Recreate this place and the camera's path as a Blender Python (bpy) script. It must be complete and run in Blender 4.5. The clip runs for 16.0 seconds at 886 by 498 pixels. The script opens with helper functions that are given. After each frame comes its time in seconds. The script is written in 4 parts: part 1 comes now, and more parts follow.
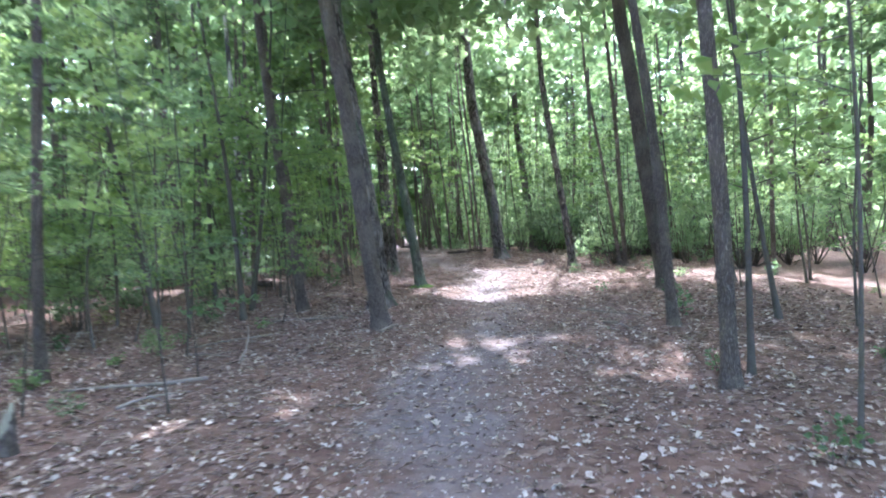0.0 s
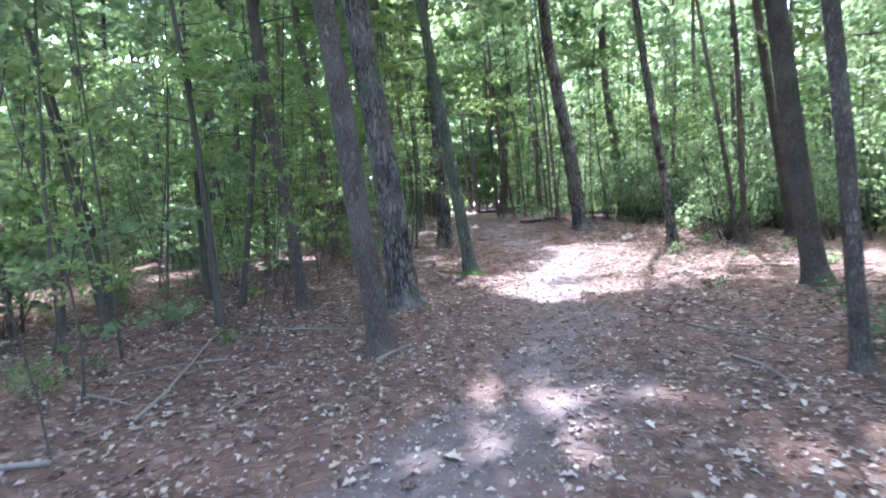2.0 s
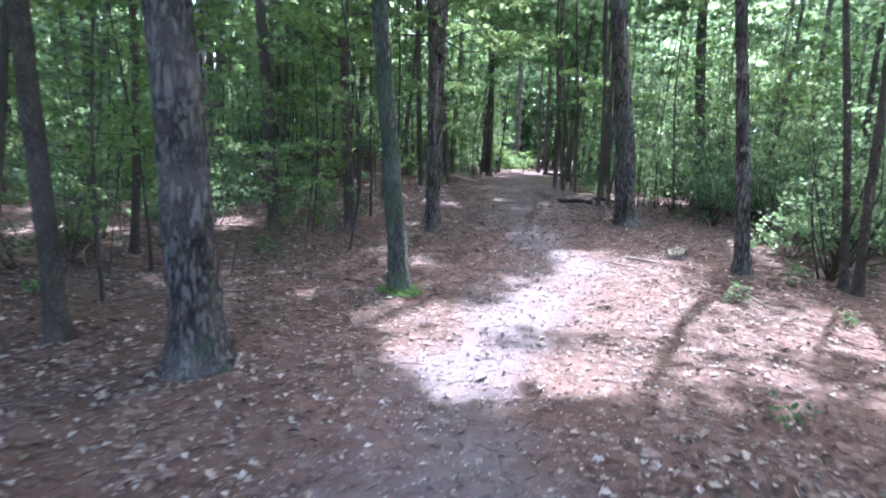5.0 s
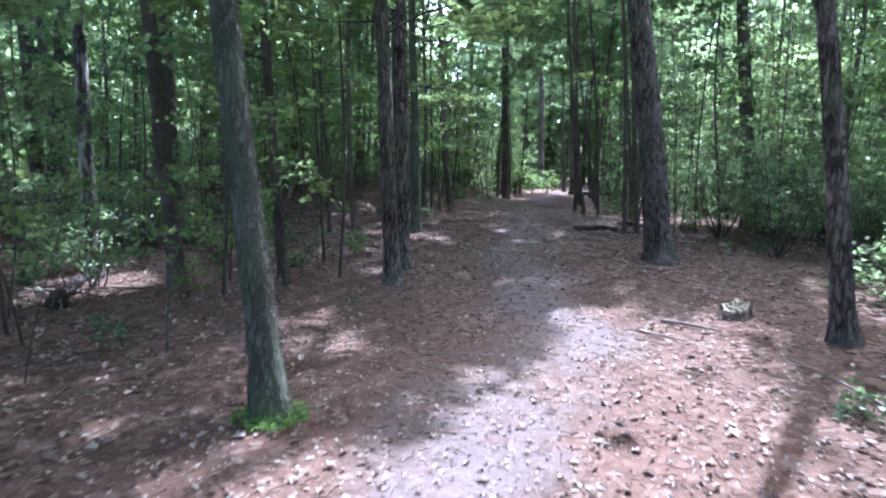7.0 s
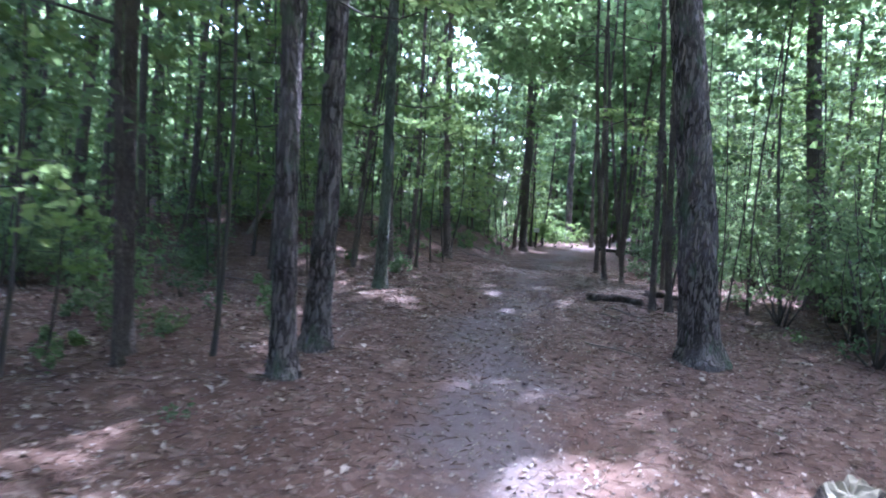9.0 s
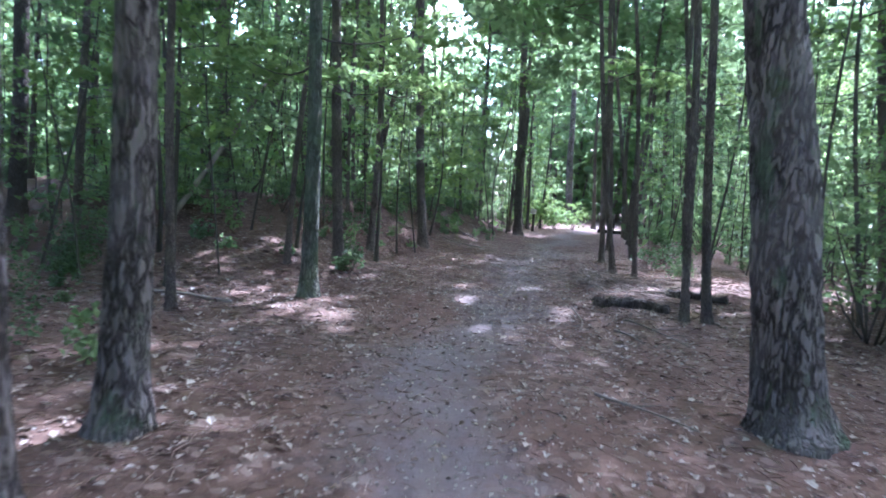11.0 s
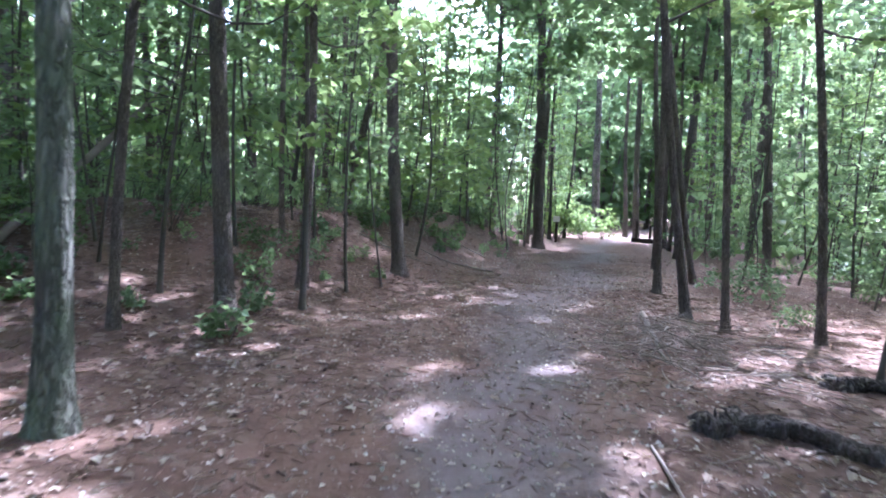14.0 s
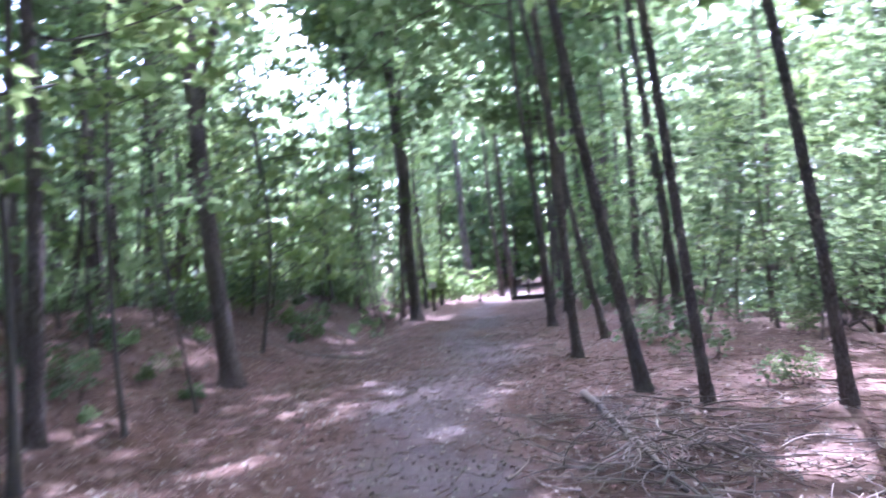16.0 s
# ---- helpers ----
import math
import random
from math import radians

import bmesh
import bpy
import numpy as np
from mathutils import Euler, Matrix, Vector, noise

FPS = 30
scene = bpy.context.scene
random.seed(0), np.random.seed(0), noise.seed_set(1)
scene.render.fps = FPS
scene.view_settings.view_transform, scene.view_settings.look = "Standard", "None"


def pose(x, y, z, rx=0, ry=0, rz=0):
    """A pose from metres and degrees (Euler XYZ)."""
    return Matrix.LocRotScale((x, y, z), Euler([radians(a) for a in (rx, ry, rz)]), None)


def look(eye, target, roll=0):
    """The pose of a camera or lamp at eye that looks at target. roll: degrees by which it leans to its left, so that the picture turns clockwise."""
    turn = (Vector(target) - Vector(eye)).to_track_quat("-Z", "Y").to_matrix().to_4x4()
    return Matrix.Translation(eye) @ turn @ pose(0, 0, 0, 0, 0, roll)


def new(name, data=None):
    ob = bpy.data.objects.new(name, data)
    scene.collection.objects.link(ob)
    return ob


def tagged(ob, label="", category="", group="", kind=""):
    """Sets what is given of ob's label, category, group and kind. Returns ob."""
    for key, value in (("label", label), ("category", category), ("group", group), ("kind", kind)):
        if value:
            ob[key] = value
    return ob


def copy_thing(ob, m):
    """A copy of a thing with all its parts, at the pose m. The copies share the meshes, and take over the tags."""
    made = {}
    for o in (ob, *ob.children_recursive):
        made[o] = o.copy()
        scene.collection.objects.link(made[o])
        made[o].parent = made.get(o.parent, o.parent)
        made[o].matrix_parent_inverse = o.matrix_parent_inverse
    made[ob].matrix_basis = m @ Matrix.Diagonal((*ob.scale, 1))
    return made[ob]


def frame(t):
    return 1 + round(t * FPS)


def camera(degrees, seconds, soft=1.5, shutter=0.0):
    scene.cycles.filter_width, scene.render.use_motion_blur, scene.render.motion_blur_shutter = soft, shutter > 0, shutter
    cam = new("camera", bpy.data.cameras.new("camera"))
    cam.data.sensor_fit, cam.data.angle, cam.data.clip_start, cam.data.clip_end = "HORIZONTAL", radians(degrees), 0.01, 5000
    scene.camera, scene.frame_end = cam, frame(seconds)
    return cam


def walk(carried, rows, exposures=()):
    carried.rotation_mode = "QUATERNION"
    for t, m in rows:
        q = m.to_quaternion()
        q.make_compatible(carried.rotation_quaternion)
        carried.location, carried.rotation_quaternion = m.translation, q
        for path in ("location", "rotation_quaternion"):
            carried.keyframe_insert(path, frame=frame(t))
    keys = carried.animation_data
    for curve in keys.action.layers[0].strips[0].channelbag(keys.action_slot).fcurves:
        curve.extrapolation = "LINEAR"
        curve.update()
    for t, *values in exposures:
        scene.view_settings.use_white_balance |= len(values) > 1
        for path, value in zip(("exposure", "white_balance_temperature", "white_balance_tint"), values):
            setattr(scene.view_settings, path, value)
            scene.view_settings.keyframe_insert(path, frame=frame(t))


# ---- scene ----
cam = camera(72.0, 16.0, soft=1.8, shutter=0.5)
PATH = [
    (0, (1.967, -7.142, 1.646), (1.861, -5.145, 1.612), -2.6),
    (0.5, (2.029, -6.274, 1.686), (1.97, -4.277, 1.594), -1.3),
    (1, (2.147, -5.599, 1.766), (1.865, -3.623, 1.651), -3.2),
    (1.5, (2.229, -4.784, 1.784), (1.924, -2.813, 1.638), -0.5),
    (2, (2.331, -4.086, 1.798), (1.939, -2.13, 1.653), -2.9),
    (2.5, (2.494, -3.415, 1.791), (1.993, -1.484, 1.647), -2.5),
    (3, (2.674, -2.666, 1.881), (2.281, -0.717, 1.666), -0.4),
    (3.2, (2.742, -2.421, 1.905), (2.343, -0.473, 1.689), -0.5),
    (5.3, (3.346, 0.546, 2.197), (2.693, 2.409, 1.873), 3.9),
    (5.5, (3.305, 0.92, 2.199), (2.689, 2.802, 1.922), 2.6),
    (6, (3.333, 1.576, 2.187), (2.581, 3.403, 1.879), 1.4),
    (6.5, (3.285, 2.262, 2.181), (2.539, 4.095, 1.891), 2.0),
    (7, (3.235, 2.98, 2.216), (2.482, 4.816, 1.966), 1.1),
    (7.5, (3.245, 3.659, 2.219), (2.31, 5.418, 2.039), 0.4),
    (8, (3.139, 4.367, 2.18), (2.241, 6.151, 2.075), 3.2),
    (8.5, (3.101, 5.192, 2.248), (2.197, 6.971, 2.114), 2.5),
    (9, (2.98, 5.905, 2.212), (2.127, 7.711, 2.105), 4.9),
    (9.5, (2.774, 6.648, 2.22), (2.062, 8.513, 2.097), 3.7),
    (10, (2.701, 7.236, 2.247), (1.883, 9.055, 2.098), 3.0),
    (10.2, (2.656, 7.452, 2.219), (1.808, 9.258, 2.082), 4.3),
    (12.3, (1.795, 10.336, 2.225), (0.868, 12.096, 2.02), 0.8),
    (12.5, (1.722, 10.556, 2.264), (0.743, 12.291, 2.089), 1.0),
    (13, (1.508, 11.135, 2.229), (0.52, 12.861, 2.02), 6.6),
    (13.5, (1.29, 11.757, 2.214), (0.396, 13.535, 2.022), 4.4),
    (14, (1.168, 12.315, 2.25), (0.25, 14.086, 2.104), 2.9),
    (14.5, (0.933, 12.909, 2.227), (0.041, 14.696, 2.121), 1.8),
    (15, (0.817, 13.458, 2.202), (-0.167, 15.196, 2.097), -2.3),
    (15.5, (0.588, 14.034, 2.231), (-0.249, 15.848, 2.148), 0.7),
    (16, (0.326, 14.512, 2.113), (-0.202, 16.439, 2.211), -4.2),
]
walk(cam, [(t, look(eye, target, roll)) for t, eye, target, roll in PATH],
     exposures=[(0, 4.4, 5250, 14), (3, 4.55, 5200, 20), (5.5, 4.05, 4950, 18), (7, 3.8, 4900, 18), (9, 3.95, 4750, 23), (10, 4.15, 4700, 22), (12.5, 4.5, 4900, 19), (14.5, 4.6, 4950, 28), (16, 4.6, 4900, 38)])

# ---- sky, sun and exposure ----
SUN_EL, SUN_AZ = radians(58), 0.08      # azimuth east of +y
SUN = Vector((math.sin(SUN_AZ) * math.cos(SUN_EL), math.cos(SUN_AZ) * math.cos(SUN_EL), math.sin(SUN_EL)))
world = bpy.data.worlds.new("sky")
scene.world = world
world.use_nodes = True
wn, wl = world.node_tree.nodes, world.node_tree.links
sky = wn.new("ShaderNodeTexSky")
sky.sky_type, sky.sun_disc = "NISHITA", False
sky.sun_elevation, sky.sun_rotation = SUN_EL, SUN_AZ
sky.air_density, sky.dust_density = 0.8, 5.0
wl.new(sky.outputs[0], wn["Background"].inputs[0])
wn["Background"].inputs[1].default_value = 0.15
sun = new("sun", bpy.data.lights.new("sun", "SUN"))
sun.data.energy, sun.data.angle, sun.data.color = 1.5, radians(1.0), (1.0, 0.97, 0.93)
sun.matrix_world = look((0, 0, 60), Vector((0, 0, 60)) - SUN)


# ---- materials ----
def material(name, rough=0.85):
    m = bpy.data.materials.new(name)
    m.use_nodes = True
    p = m.node_tree.nodes["Principled BSDF"]
    p.inputs["Roughness"].default_value = rough
    p.inputs["Specular IOR Level"].default_value = 0.25
    return m, m.node_tree.nodes, m.node_tree.links, p


def coords(n, l, scale=(1, 1, 1)):
    tc, mp = n.new("ShaderNodeTexCoord"), n.new("ShaderNodeMapping")
    mp.inputs["Scale"].default_value = scale
    l.new(tc.outputs["Object"], mp.inputs[0])
    return mp.outputs[0]


def noise_tex(n, l, co, scale, detail=6.0, rough=0.6):
    t = n.new("ShaderNodeTexNoise")
    t.inputs["Scale"].default_value, t.inputs["Detail"].default_value, t.inputs["Roughness"].default_value = scale, detail, rough
    l.new(co, t.inputs["Vector"])
    return t.outputs["Fac"]


def ramp(n, l, fac, stops):
    r = n.new("ShaderNodeValToRGB")
    e = r.color_ramp.elements
    while len(e) < len(stops):
        e.new(0.5)
    for k, (p, c) in enumerate(stops):
        e[k].position, e[k].color = p, (*c, 1)
    l.new(fac, r.inputs[0])
    return r.outputs[0]


def mixed(n, l, fac, a, b, mode="MIX"):
    x = n.new("ShaderNodeMix")
    x.data_type, x.blend_type = "RGBA", mode
    for sock, v in ((x.inputs[0], fac), (x.inputs[6], a), (x.inputs[7], b)):
        if hasattr(v, "is_linked"):
            l.new(v, sock)
        else:
            sock.default_value = v if isinstance(v, float) else (*v, 1)
    return x.outputs[2]


def bumped(n, l, p, height, strength, dist):
    b = n.new("ShaderNodeBump")
    b.inputs["Strength"].default_value, b.inputs["Distance"].default_value = strength, dist
    l.new(height, b.inputs["Height"])
    l.new(b.outputs[0], p.inputs["Normal"])


def ground_material():
    m, n, l, p = material("forest_floor", 0.95)
    co = coords(n, l)
    fine, mid, big = noise_tex(n, l, co, 38, 8), noise_tex(n, l, co, 7, 6), noise_tex(n, l, co, 0.7, 4)
    vor = n.new("ShaderNodeTexVoronoi")
    vor.inputs["Scale"].default_value, vor.inputs["Randomness"].default_value = 15, 1
    l.new(co, vor.inputs["Vector"])
    sep = n.new("ShaderNodeSeparateColor")
    l.new(vor.outputs["Color"], sep.inputs[0])
    bits = ramp(n, l, sep.outputs[0], [(0.0, (0.044, 0.025, 0.018)), (0.4, (0.090, 0.053, 0.039)), (0.8, (0.148, 0.094, 0.070)), (1.0, (0.293, 0.221, 0.180))])
    base = ramp(n, l, fine, [(0.25, (0.036, 0.020, 0.015)), (0.5, (0.087, 0.051, 0.038)), (0.75, (0.161, 0.101, 0.075))])
    litter = mixed(n, l, 0.5, base, bits)
    needles = mixed(n, l, ramp(n, l, big, [(0.4, (0, 0, 0)), (0.65, (1, 1, 1))]), litter, mixed(n, l, 0.5, litter, (0.128, 0.072, 0.051)))
    dirt = ramp(n, l, mid, [(0.3, (0.076, 0.060, 0.058)), (0.55, (0.128, 0.104, 0.103)), (0.8, (0.196, 0.165, 0.166))])
    dirt = mixed(n, l, 0.45, dirt, mixed(n, l, fine, (0.060, 0.048, 0.048), (0.232, 0.193, 0.190)))
    at = n.new("ShaderNodeAttribute")
    at.attribute_name = "trodden"
    add = n.new("ShaderNodeMath")
    add.operation = "MULTIPLY_ADD"
    l.new(mid, add.inputs[0])
    add.inputs[1].default_value = 0.45
    l.new(at.outputs["Fac"], add.inputs[2])
    patchy = n.new("ShaderNodeMath")
    patchy.operation = "MULTIPLY_ADD"
    l.new(noise_tex(n, l, co, 1.1, 3), patchy.inputs[0])
    patchy.inputs[1].default_value = 1.0
    l.new(add.outputs[0], patchy.inputs[2])
    half = n.new("ShaderNodeMath")
    half.operation = "MULTIPLY"
    half.inputs[1].default_value = 0.6
    l.new(patchy.outputs[0], half.inputs[0])
    mask = ramp(n, l, half.outputs[0], [(0.62, (0, 0, 0)), (0.83, (0.75, 0.75, 0.75))])
    l.new(mixed(n, l, mask, needles, dirt), p.inputs["Base Color"])
    hsum = n.new("ShaderNodeMath")
    hsum.operation = "ADD"
    l.new(fine, hsum.inputs[0])
    l.new(sep.outputs[1], hsum.inputs[1])
    bumped(n, l, p, hsum.outputs[0], 0.7, 0.014)
    return m


def bark_material(name, dark, light, moss=0.0, plates=7.0, pale=0.0, deep=0.5):
    m, n, l, p = material(name, 0.92)
    co, cv = coords(n, l), coords(n, l, (plates, plates, plates * 0.24))
    fine, big = noise_tex(n, l, coords(n, l, (40, 40, 12)), 1.5, 7), noise_tex(n, l, co, 1.7, 3)

    def furrow(scale, wide):
        ridge = n.new("ShaderNodeMath")
        ridge.operation = "SUBTRACT"
        l.new(noise_tex(n, l, cv, scale, 3, 0.5), ridge.inputs[0])
        ridge.inputs[1].default_value = 0.5
        size = n.new("ShaderNodeMath")
        size.operation = "ABSOLUTE"
        l.new(ridge.outputs[0], size.inputs[0])
        return ramp(n, l, size.outputs[0], [(0.0, (0, 0, 0)), (wide, (1, 1, 1))])

    cracks = mixed(n, l, 1.0, furrow(2.6, 0.075), furrow(5.2, 0.08), "MULTIPLY")
    col = mixed(n, l, fine, dark, light)
    col = mixed(n, l, cracks, tuple(c * deep for c in dark), col)
    col = mixed(n, l, ramp(n, l, big, [(0.45, (0, 0, 0)), (0.7, (0.5, 0.5, 0.5))]), col, tuple(min(1, c * 1.15) for c in light))
    if pale:
        patch = ramp(n, l, noise_tex(n, l, coords(n, l, (3, 3, 0.8)), 1.6, 3), [(0.48, (0, 0, 0)), (0.56, (1, 1, 1))])
        col = mixed(n, l, patch, col, (0.5, 0.46, 0.42))
    if moss:
        patch = ramp(n, l, noise_tex(n, l, coords(n, l, (2.2, 2.2, 0.9)), 2.2, 5), [(0.5 - moss * 0.2, (0, 0, 0)), (0.66, (0.75, 0.75, 0.75))])
        col = mixed(n, l, patch, col, mixed(n, l, fine, (0.055, 0.085, 0.045), (0.17, 0.21, 0.13)))
    l.new(col, p.inputs["Base Color"])
    hs = mixed(n, l, 0.35, cracks, fine)
    bumped(n, l, p, hs, 1.0, 0.045)
    return m


def leaf_material(name, stops, through_light=0.55, rough=0.5, glow=(0.36, 0.48, 0.2), own=0.65):
    m, n, l, p = material(name, rough)
    geo, info, add = n.new("ShaderNodeNewGeometry"), n.new("ShaderNodeObjectInfo"), n.new("ShaderNodeMath")
    mul = n.new("ShaderNodeMath")
    mul.operation = "MULTIPLY"
    l.new(info.outputs["Random"], mul.inputs[0])
    mul.inputs[1].default_value = 1 - own
    add.operation = "MULTIPLY_ADD"
    l.new(geo.outputs["Random Per Island"], add.inputs[0])
    add.inputs[1].default_value = own
    l.new(mul.outputs[0], add.inputs[2])
    col = ramp(n, l, add.outputs[0], stops)
    l.new(col, p.inputs["Base Color"])
    if through_light:
        tr, mx = n.new("ShaderNodeBsdfTranslucent"), n.new("ShaderNodeMixShader")
        l.new(mixed(n, l, 0.55, col, glow), tr.inputs[0])
        mx.inputs[0].default_value = through_light
        l.new(p.outputs[0], mx.inputs[1])
        l.new(tr.outputs[0], mx.inputs[2])
        l.new(mx.outputs[0], n["Material Output"].inputs[0])
    return m


def wood_material(name, dark, light, rough=0.85, stretch=(30, 30, 30)):
    m, n, l, p = material(name, rough)
    a, b = noise_tex(n, l, coords(n, l, stretch), 1.0, 6), noise_tex(n, l, coords(n, l), 4.0, 3)
    col = mixed(n, l, a, dark, light)
    col = mixed(n, l, b, col, tuple(c * 0.7 for c in dark))
    l.new(col, p.inputs["Base Color"])
    bumped(n, l, p, a, 0.6, 0.01)
    return m


GROUND = ground_material()
PINE = bark_material("pine_bark", (0.11, 0.085, 0.076), (0.31, 0.265, 0.25), -0.3, 4.6, 0.0, 0.3)
OAK = bark_material("hardwood_bark", (0.119, 0.092, 0.079), (0.250, 0.204, 0.175), 0.0, 14, 0.0, 0.8)
MOSSY = bark_material("mossy_bark", (0.1, 0.088, 0.08), (0.26, 0.235, 0.21), 1.0, 6)
PALE = bark_material("peeling_bark", (0.09, 0.075, 0.07), (0.22, 0.19, 0.18), 0.0, 8, 1.0)
TWIG = wood_material("sapling_bark", (0.06, 0.05, 0.042), (0.17, 0.15, 0.125))
GREEN = leaf_material("green_leaves", [(0.0, (0.055, 0.097, 0.044)), (0.5, (0.090, 0.142, 0.056)), (1.0, (0.150, 0.195, 0.076))], 0.6, 0.5, (0.42, 0.55, 0.26))
# yellow-green leaves, brighter than GREEN: a sunlit look put into the colour
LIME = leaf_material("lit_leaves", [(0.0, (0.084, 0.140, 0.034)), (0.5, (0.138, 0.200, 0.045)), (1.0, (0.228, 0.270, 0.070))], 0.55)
DUSKY = leaf_material("glossy_shrub_leaves", [(0.0, (0.036, 0.068, 0.036)), (0.5, (0.062, 0.105, 0.054)), (1.0, (0.1, 0.15, 0.078))], 0.4, 0.35)
DEAD = leaf_material("fallen_leaves", [(0.0, (0.070, 0.044, 0.034)), (0.2, (0.130, 0.084, 0.064)), (0.5, (0.210, 0.146, 0.114)), (0.75, (0.330, 0.262, 0.216)), (1.0, (0.410, 0.352, 0.305))], 0.0, 0.6, own=1.0)
FLECK = leaf_material("leaf_flecks", [(0.0, (0.110, 0.084, 0.070)), (0.5, (0.240, 0.200, 0.175)), (1.0, (0.390, 0.350, 0.315))], 0.0, 0.8, own=1.0)
NEEDLE = leaf_material("pine_straw", [(0.0, (0.120, 0.076, 0.056)), (0.5, (0.225, 0.150, 0.112)), (1.0, (0.380, 0.290, 0.230))], 0.0, 0.7, own=1.0)
DEADWOOD = wood_material("dead_wood", (0.17, 0.135, 0.115), (0.42, 0.36, 0.32))
BRUSHWOOD = wood_material("brushwood", (0.19, 0.145, 0.12), (0.44, 0.36, 0.31))
ROTTEN = bark_material("rotten_log_bark", (0.055, 0.042, 0.037), (0.16, 0.128, 0.112), 0.0, 6)
CUT = wood_material("cut_wood", (0.27, 0.21, 0.15), (0.55, 0.47, 0.36), 0.9, (6, 6, 6))
LICHEN_WOOD = wood_material("lichened_rotten_wood", (0.24, 0.21, 0.15), (0.47, 0.43, 0.33), 0.95, (9, 9, 9))
MOSS = leaf_material("moss", [(0.0, (0.09, 0.17, 0.035)), (1.0, (0.21, 0.32, 0.08))], 0.2, 0.9)
SIGN_WHITE = wood_material("weathered_white_paint", (0.6, 0.6, 0.58), (0.8, 0.8, 0.78))
POST = wood_material("dark_post_wood", (0.035, 0.028, 0.022), (0.11, 0.09, 0.075), 0.9, (20, 20, 3))

# ---- lie of the land ----
TRAIL_Y = [-60, -12, -2.5, 0.5, 5, 8.4, 10.8, 12.6, 14, 16, 20, 27.5, 33, 36, 55, 120]
TRAIL_X = [-3, 1.6, 1.75, 2.05, 2.4, 2.0, 1.35, 0.65, 0.17, -0.39, -1.2, -2.6, -3.6, -4.2, -6, -12]
RISE_Y = [-120, -30, -8, -5, -2, 1.3, 3.5, 6, 10, 13, 16, 20, 25, 30, 40, 60, 140]
RISE_Z = [-2, 0, 0.1, 0.12, 0.2, 0.41, 0.5, 0.61, 0.79, 0.95, 1.06, 1.1, 1.0, 1.05, 1.06, 1.1, 2.5]


def smooth(v):
    v = np.clip(v, 0, 1)
    return v * v * (3 - 2 * v)


def trail_x(y):
    return np.interp(y, TRAIL_Y, TRAIL_X)


def ground_z(x, y):
    """Height of the forest floor, with the bank beside the trail and the dip opposite."""
    x, y = np.asarray(x, float), np.asarray(y, float)
    c = trail_x(y)
    rise = np.mean([np.interp(y + d, RISE_Y, RISE_Z) for d in (-0.7, 0, 0.7)], axis=0)
    bank = 0.95 * smooth((c - 1.7 - x) / 3.2) * np.clip((y - 14) / 4, 0, 1) * np.clip((34 - y) / 4, 0, 1)
    dip = -0.35 * smooth((x - c - 4.5) / 5)
    rough = 0.022 * np.sin(2.1 * x + 1.3 * np.sin(1.7 * y)) * np.sin(1.9 * y + 0.8) + 0.012 * np.sin(5.3 * x + 2 * np.sin(3.1 * y)) + 0.3 * np.sin(0.13 * x + 1) * np.sin(0.11 * y) * smooth((np.abs(x - c) - 8) / 20)
    return rise + bank + dip + rough - 0.03 * np.exp(-((x - c) / 0.9) ** 2)


def gz(x, y):
    return float(ground_z(x, y))


def spread(fine, half, step, far, centre=0.0):
    inner = np.arange(-half, half + 1e-6, step)
    outer, s, v = [], step, half
    while v < far:
        s *= 1.22
        v += s
        outer.append(v)
    outer = np.array(outer)
    return np.concatenate([-outer[::-1], inner, outer]) + centre


def mesh_object(name, verts, faces, mat, parent=None, smooth_faces=True):
    me = bpy.data.meshes.new(name)
    me.from_pydata([tuple(v) for v in verts] if not isinstance(verts, np.ndarray) else verts.tolist(), [], faces if isinstance(faces, list) else faces.tolist())
    me.materials.append(mat)
    if smooth_faces:
        me.polygons.foreach_set("use_smooth", [True] * len(me.polygons))
    ob = new(name, me)
    if parent is not None:
        ob.parent = parent
    return ob


gx, gy = spread(0, 8.0, 0.17, 260, 0.5), spread(0, 21.0, 0.19, 260, 13.0)
X, Y = np.meshgrid(gx, gy)
Z = ground_z(X, Y)
nx, ny = len(gx), len(gy)
idx = np.arange(nx * ny).reshape(ny, nx)
quads = np.stack([idx[:-1, :-1], idx[:-1, 1:], idx[1:, 1:], idx[1:, :-1]], -1).reshape(-1, 4)
ground = mesh_object("ground", np.stack([X, Y, Z], -1).reshape(-1, 3), quads, GROUND)
tagged(ground, "brown leaf litter and pine straw forest floor with a grey trodden trail", "ground", kind="structure")
worn = ground.data.attributes.new("trodden", "FLOAT", "POINT")
off = np.abs(X - trail_x(Y))
worn.data.foreach_set("value", (0.52 * np.exp(-((X - trail_x(Y) - 0.25 * np.sin(0.9 * Y) - 0.12 * np.sin(2.3 * Y + 1)) / 0.72) ** 2) + 0.12 * np.exp(-(off / 2.2) ** 2)).ravel().astype(np.float32))

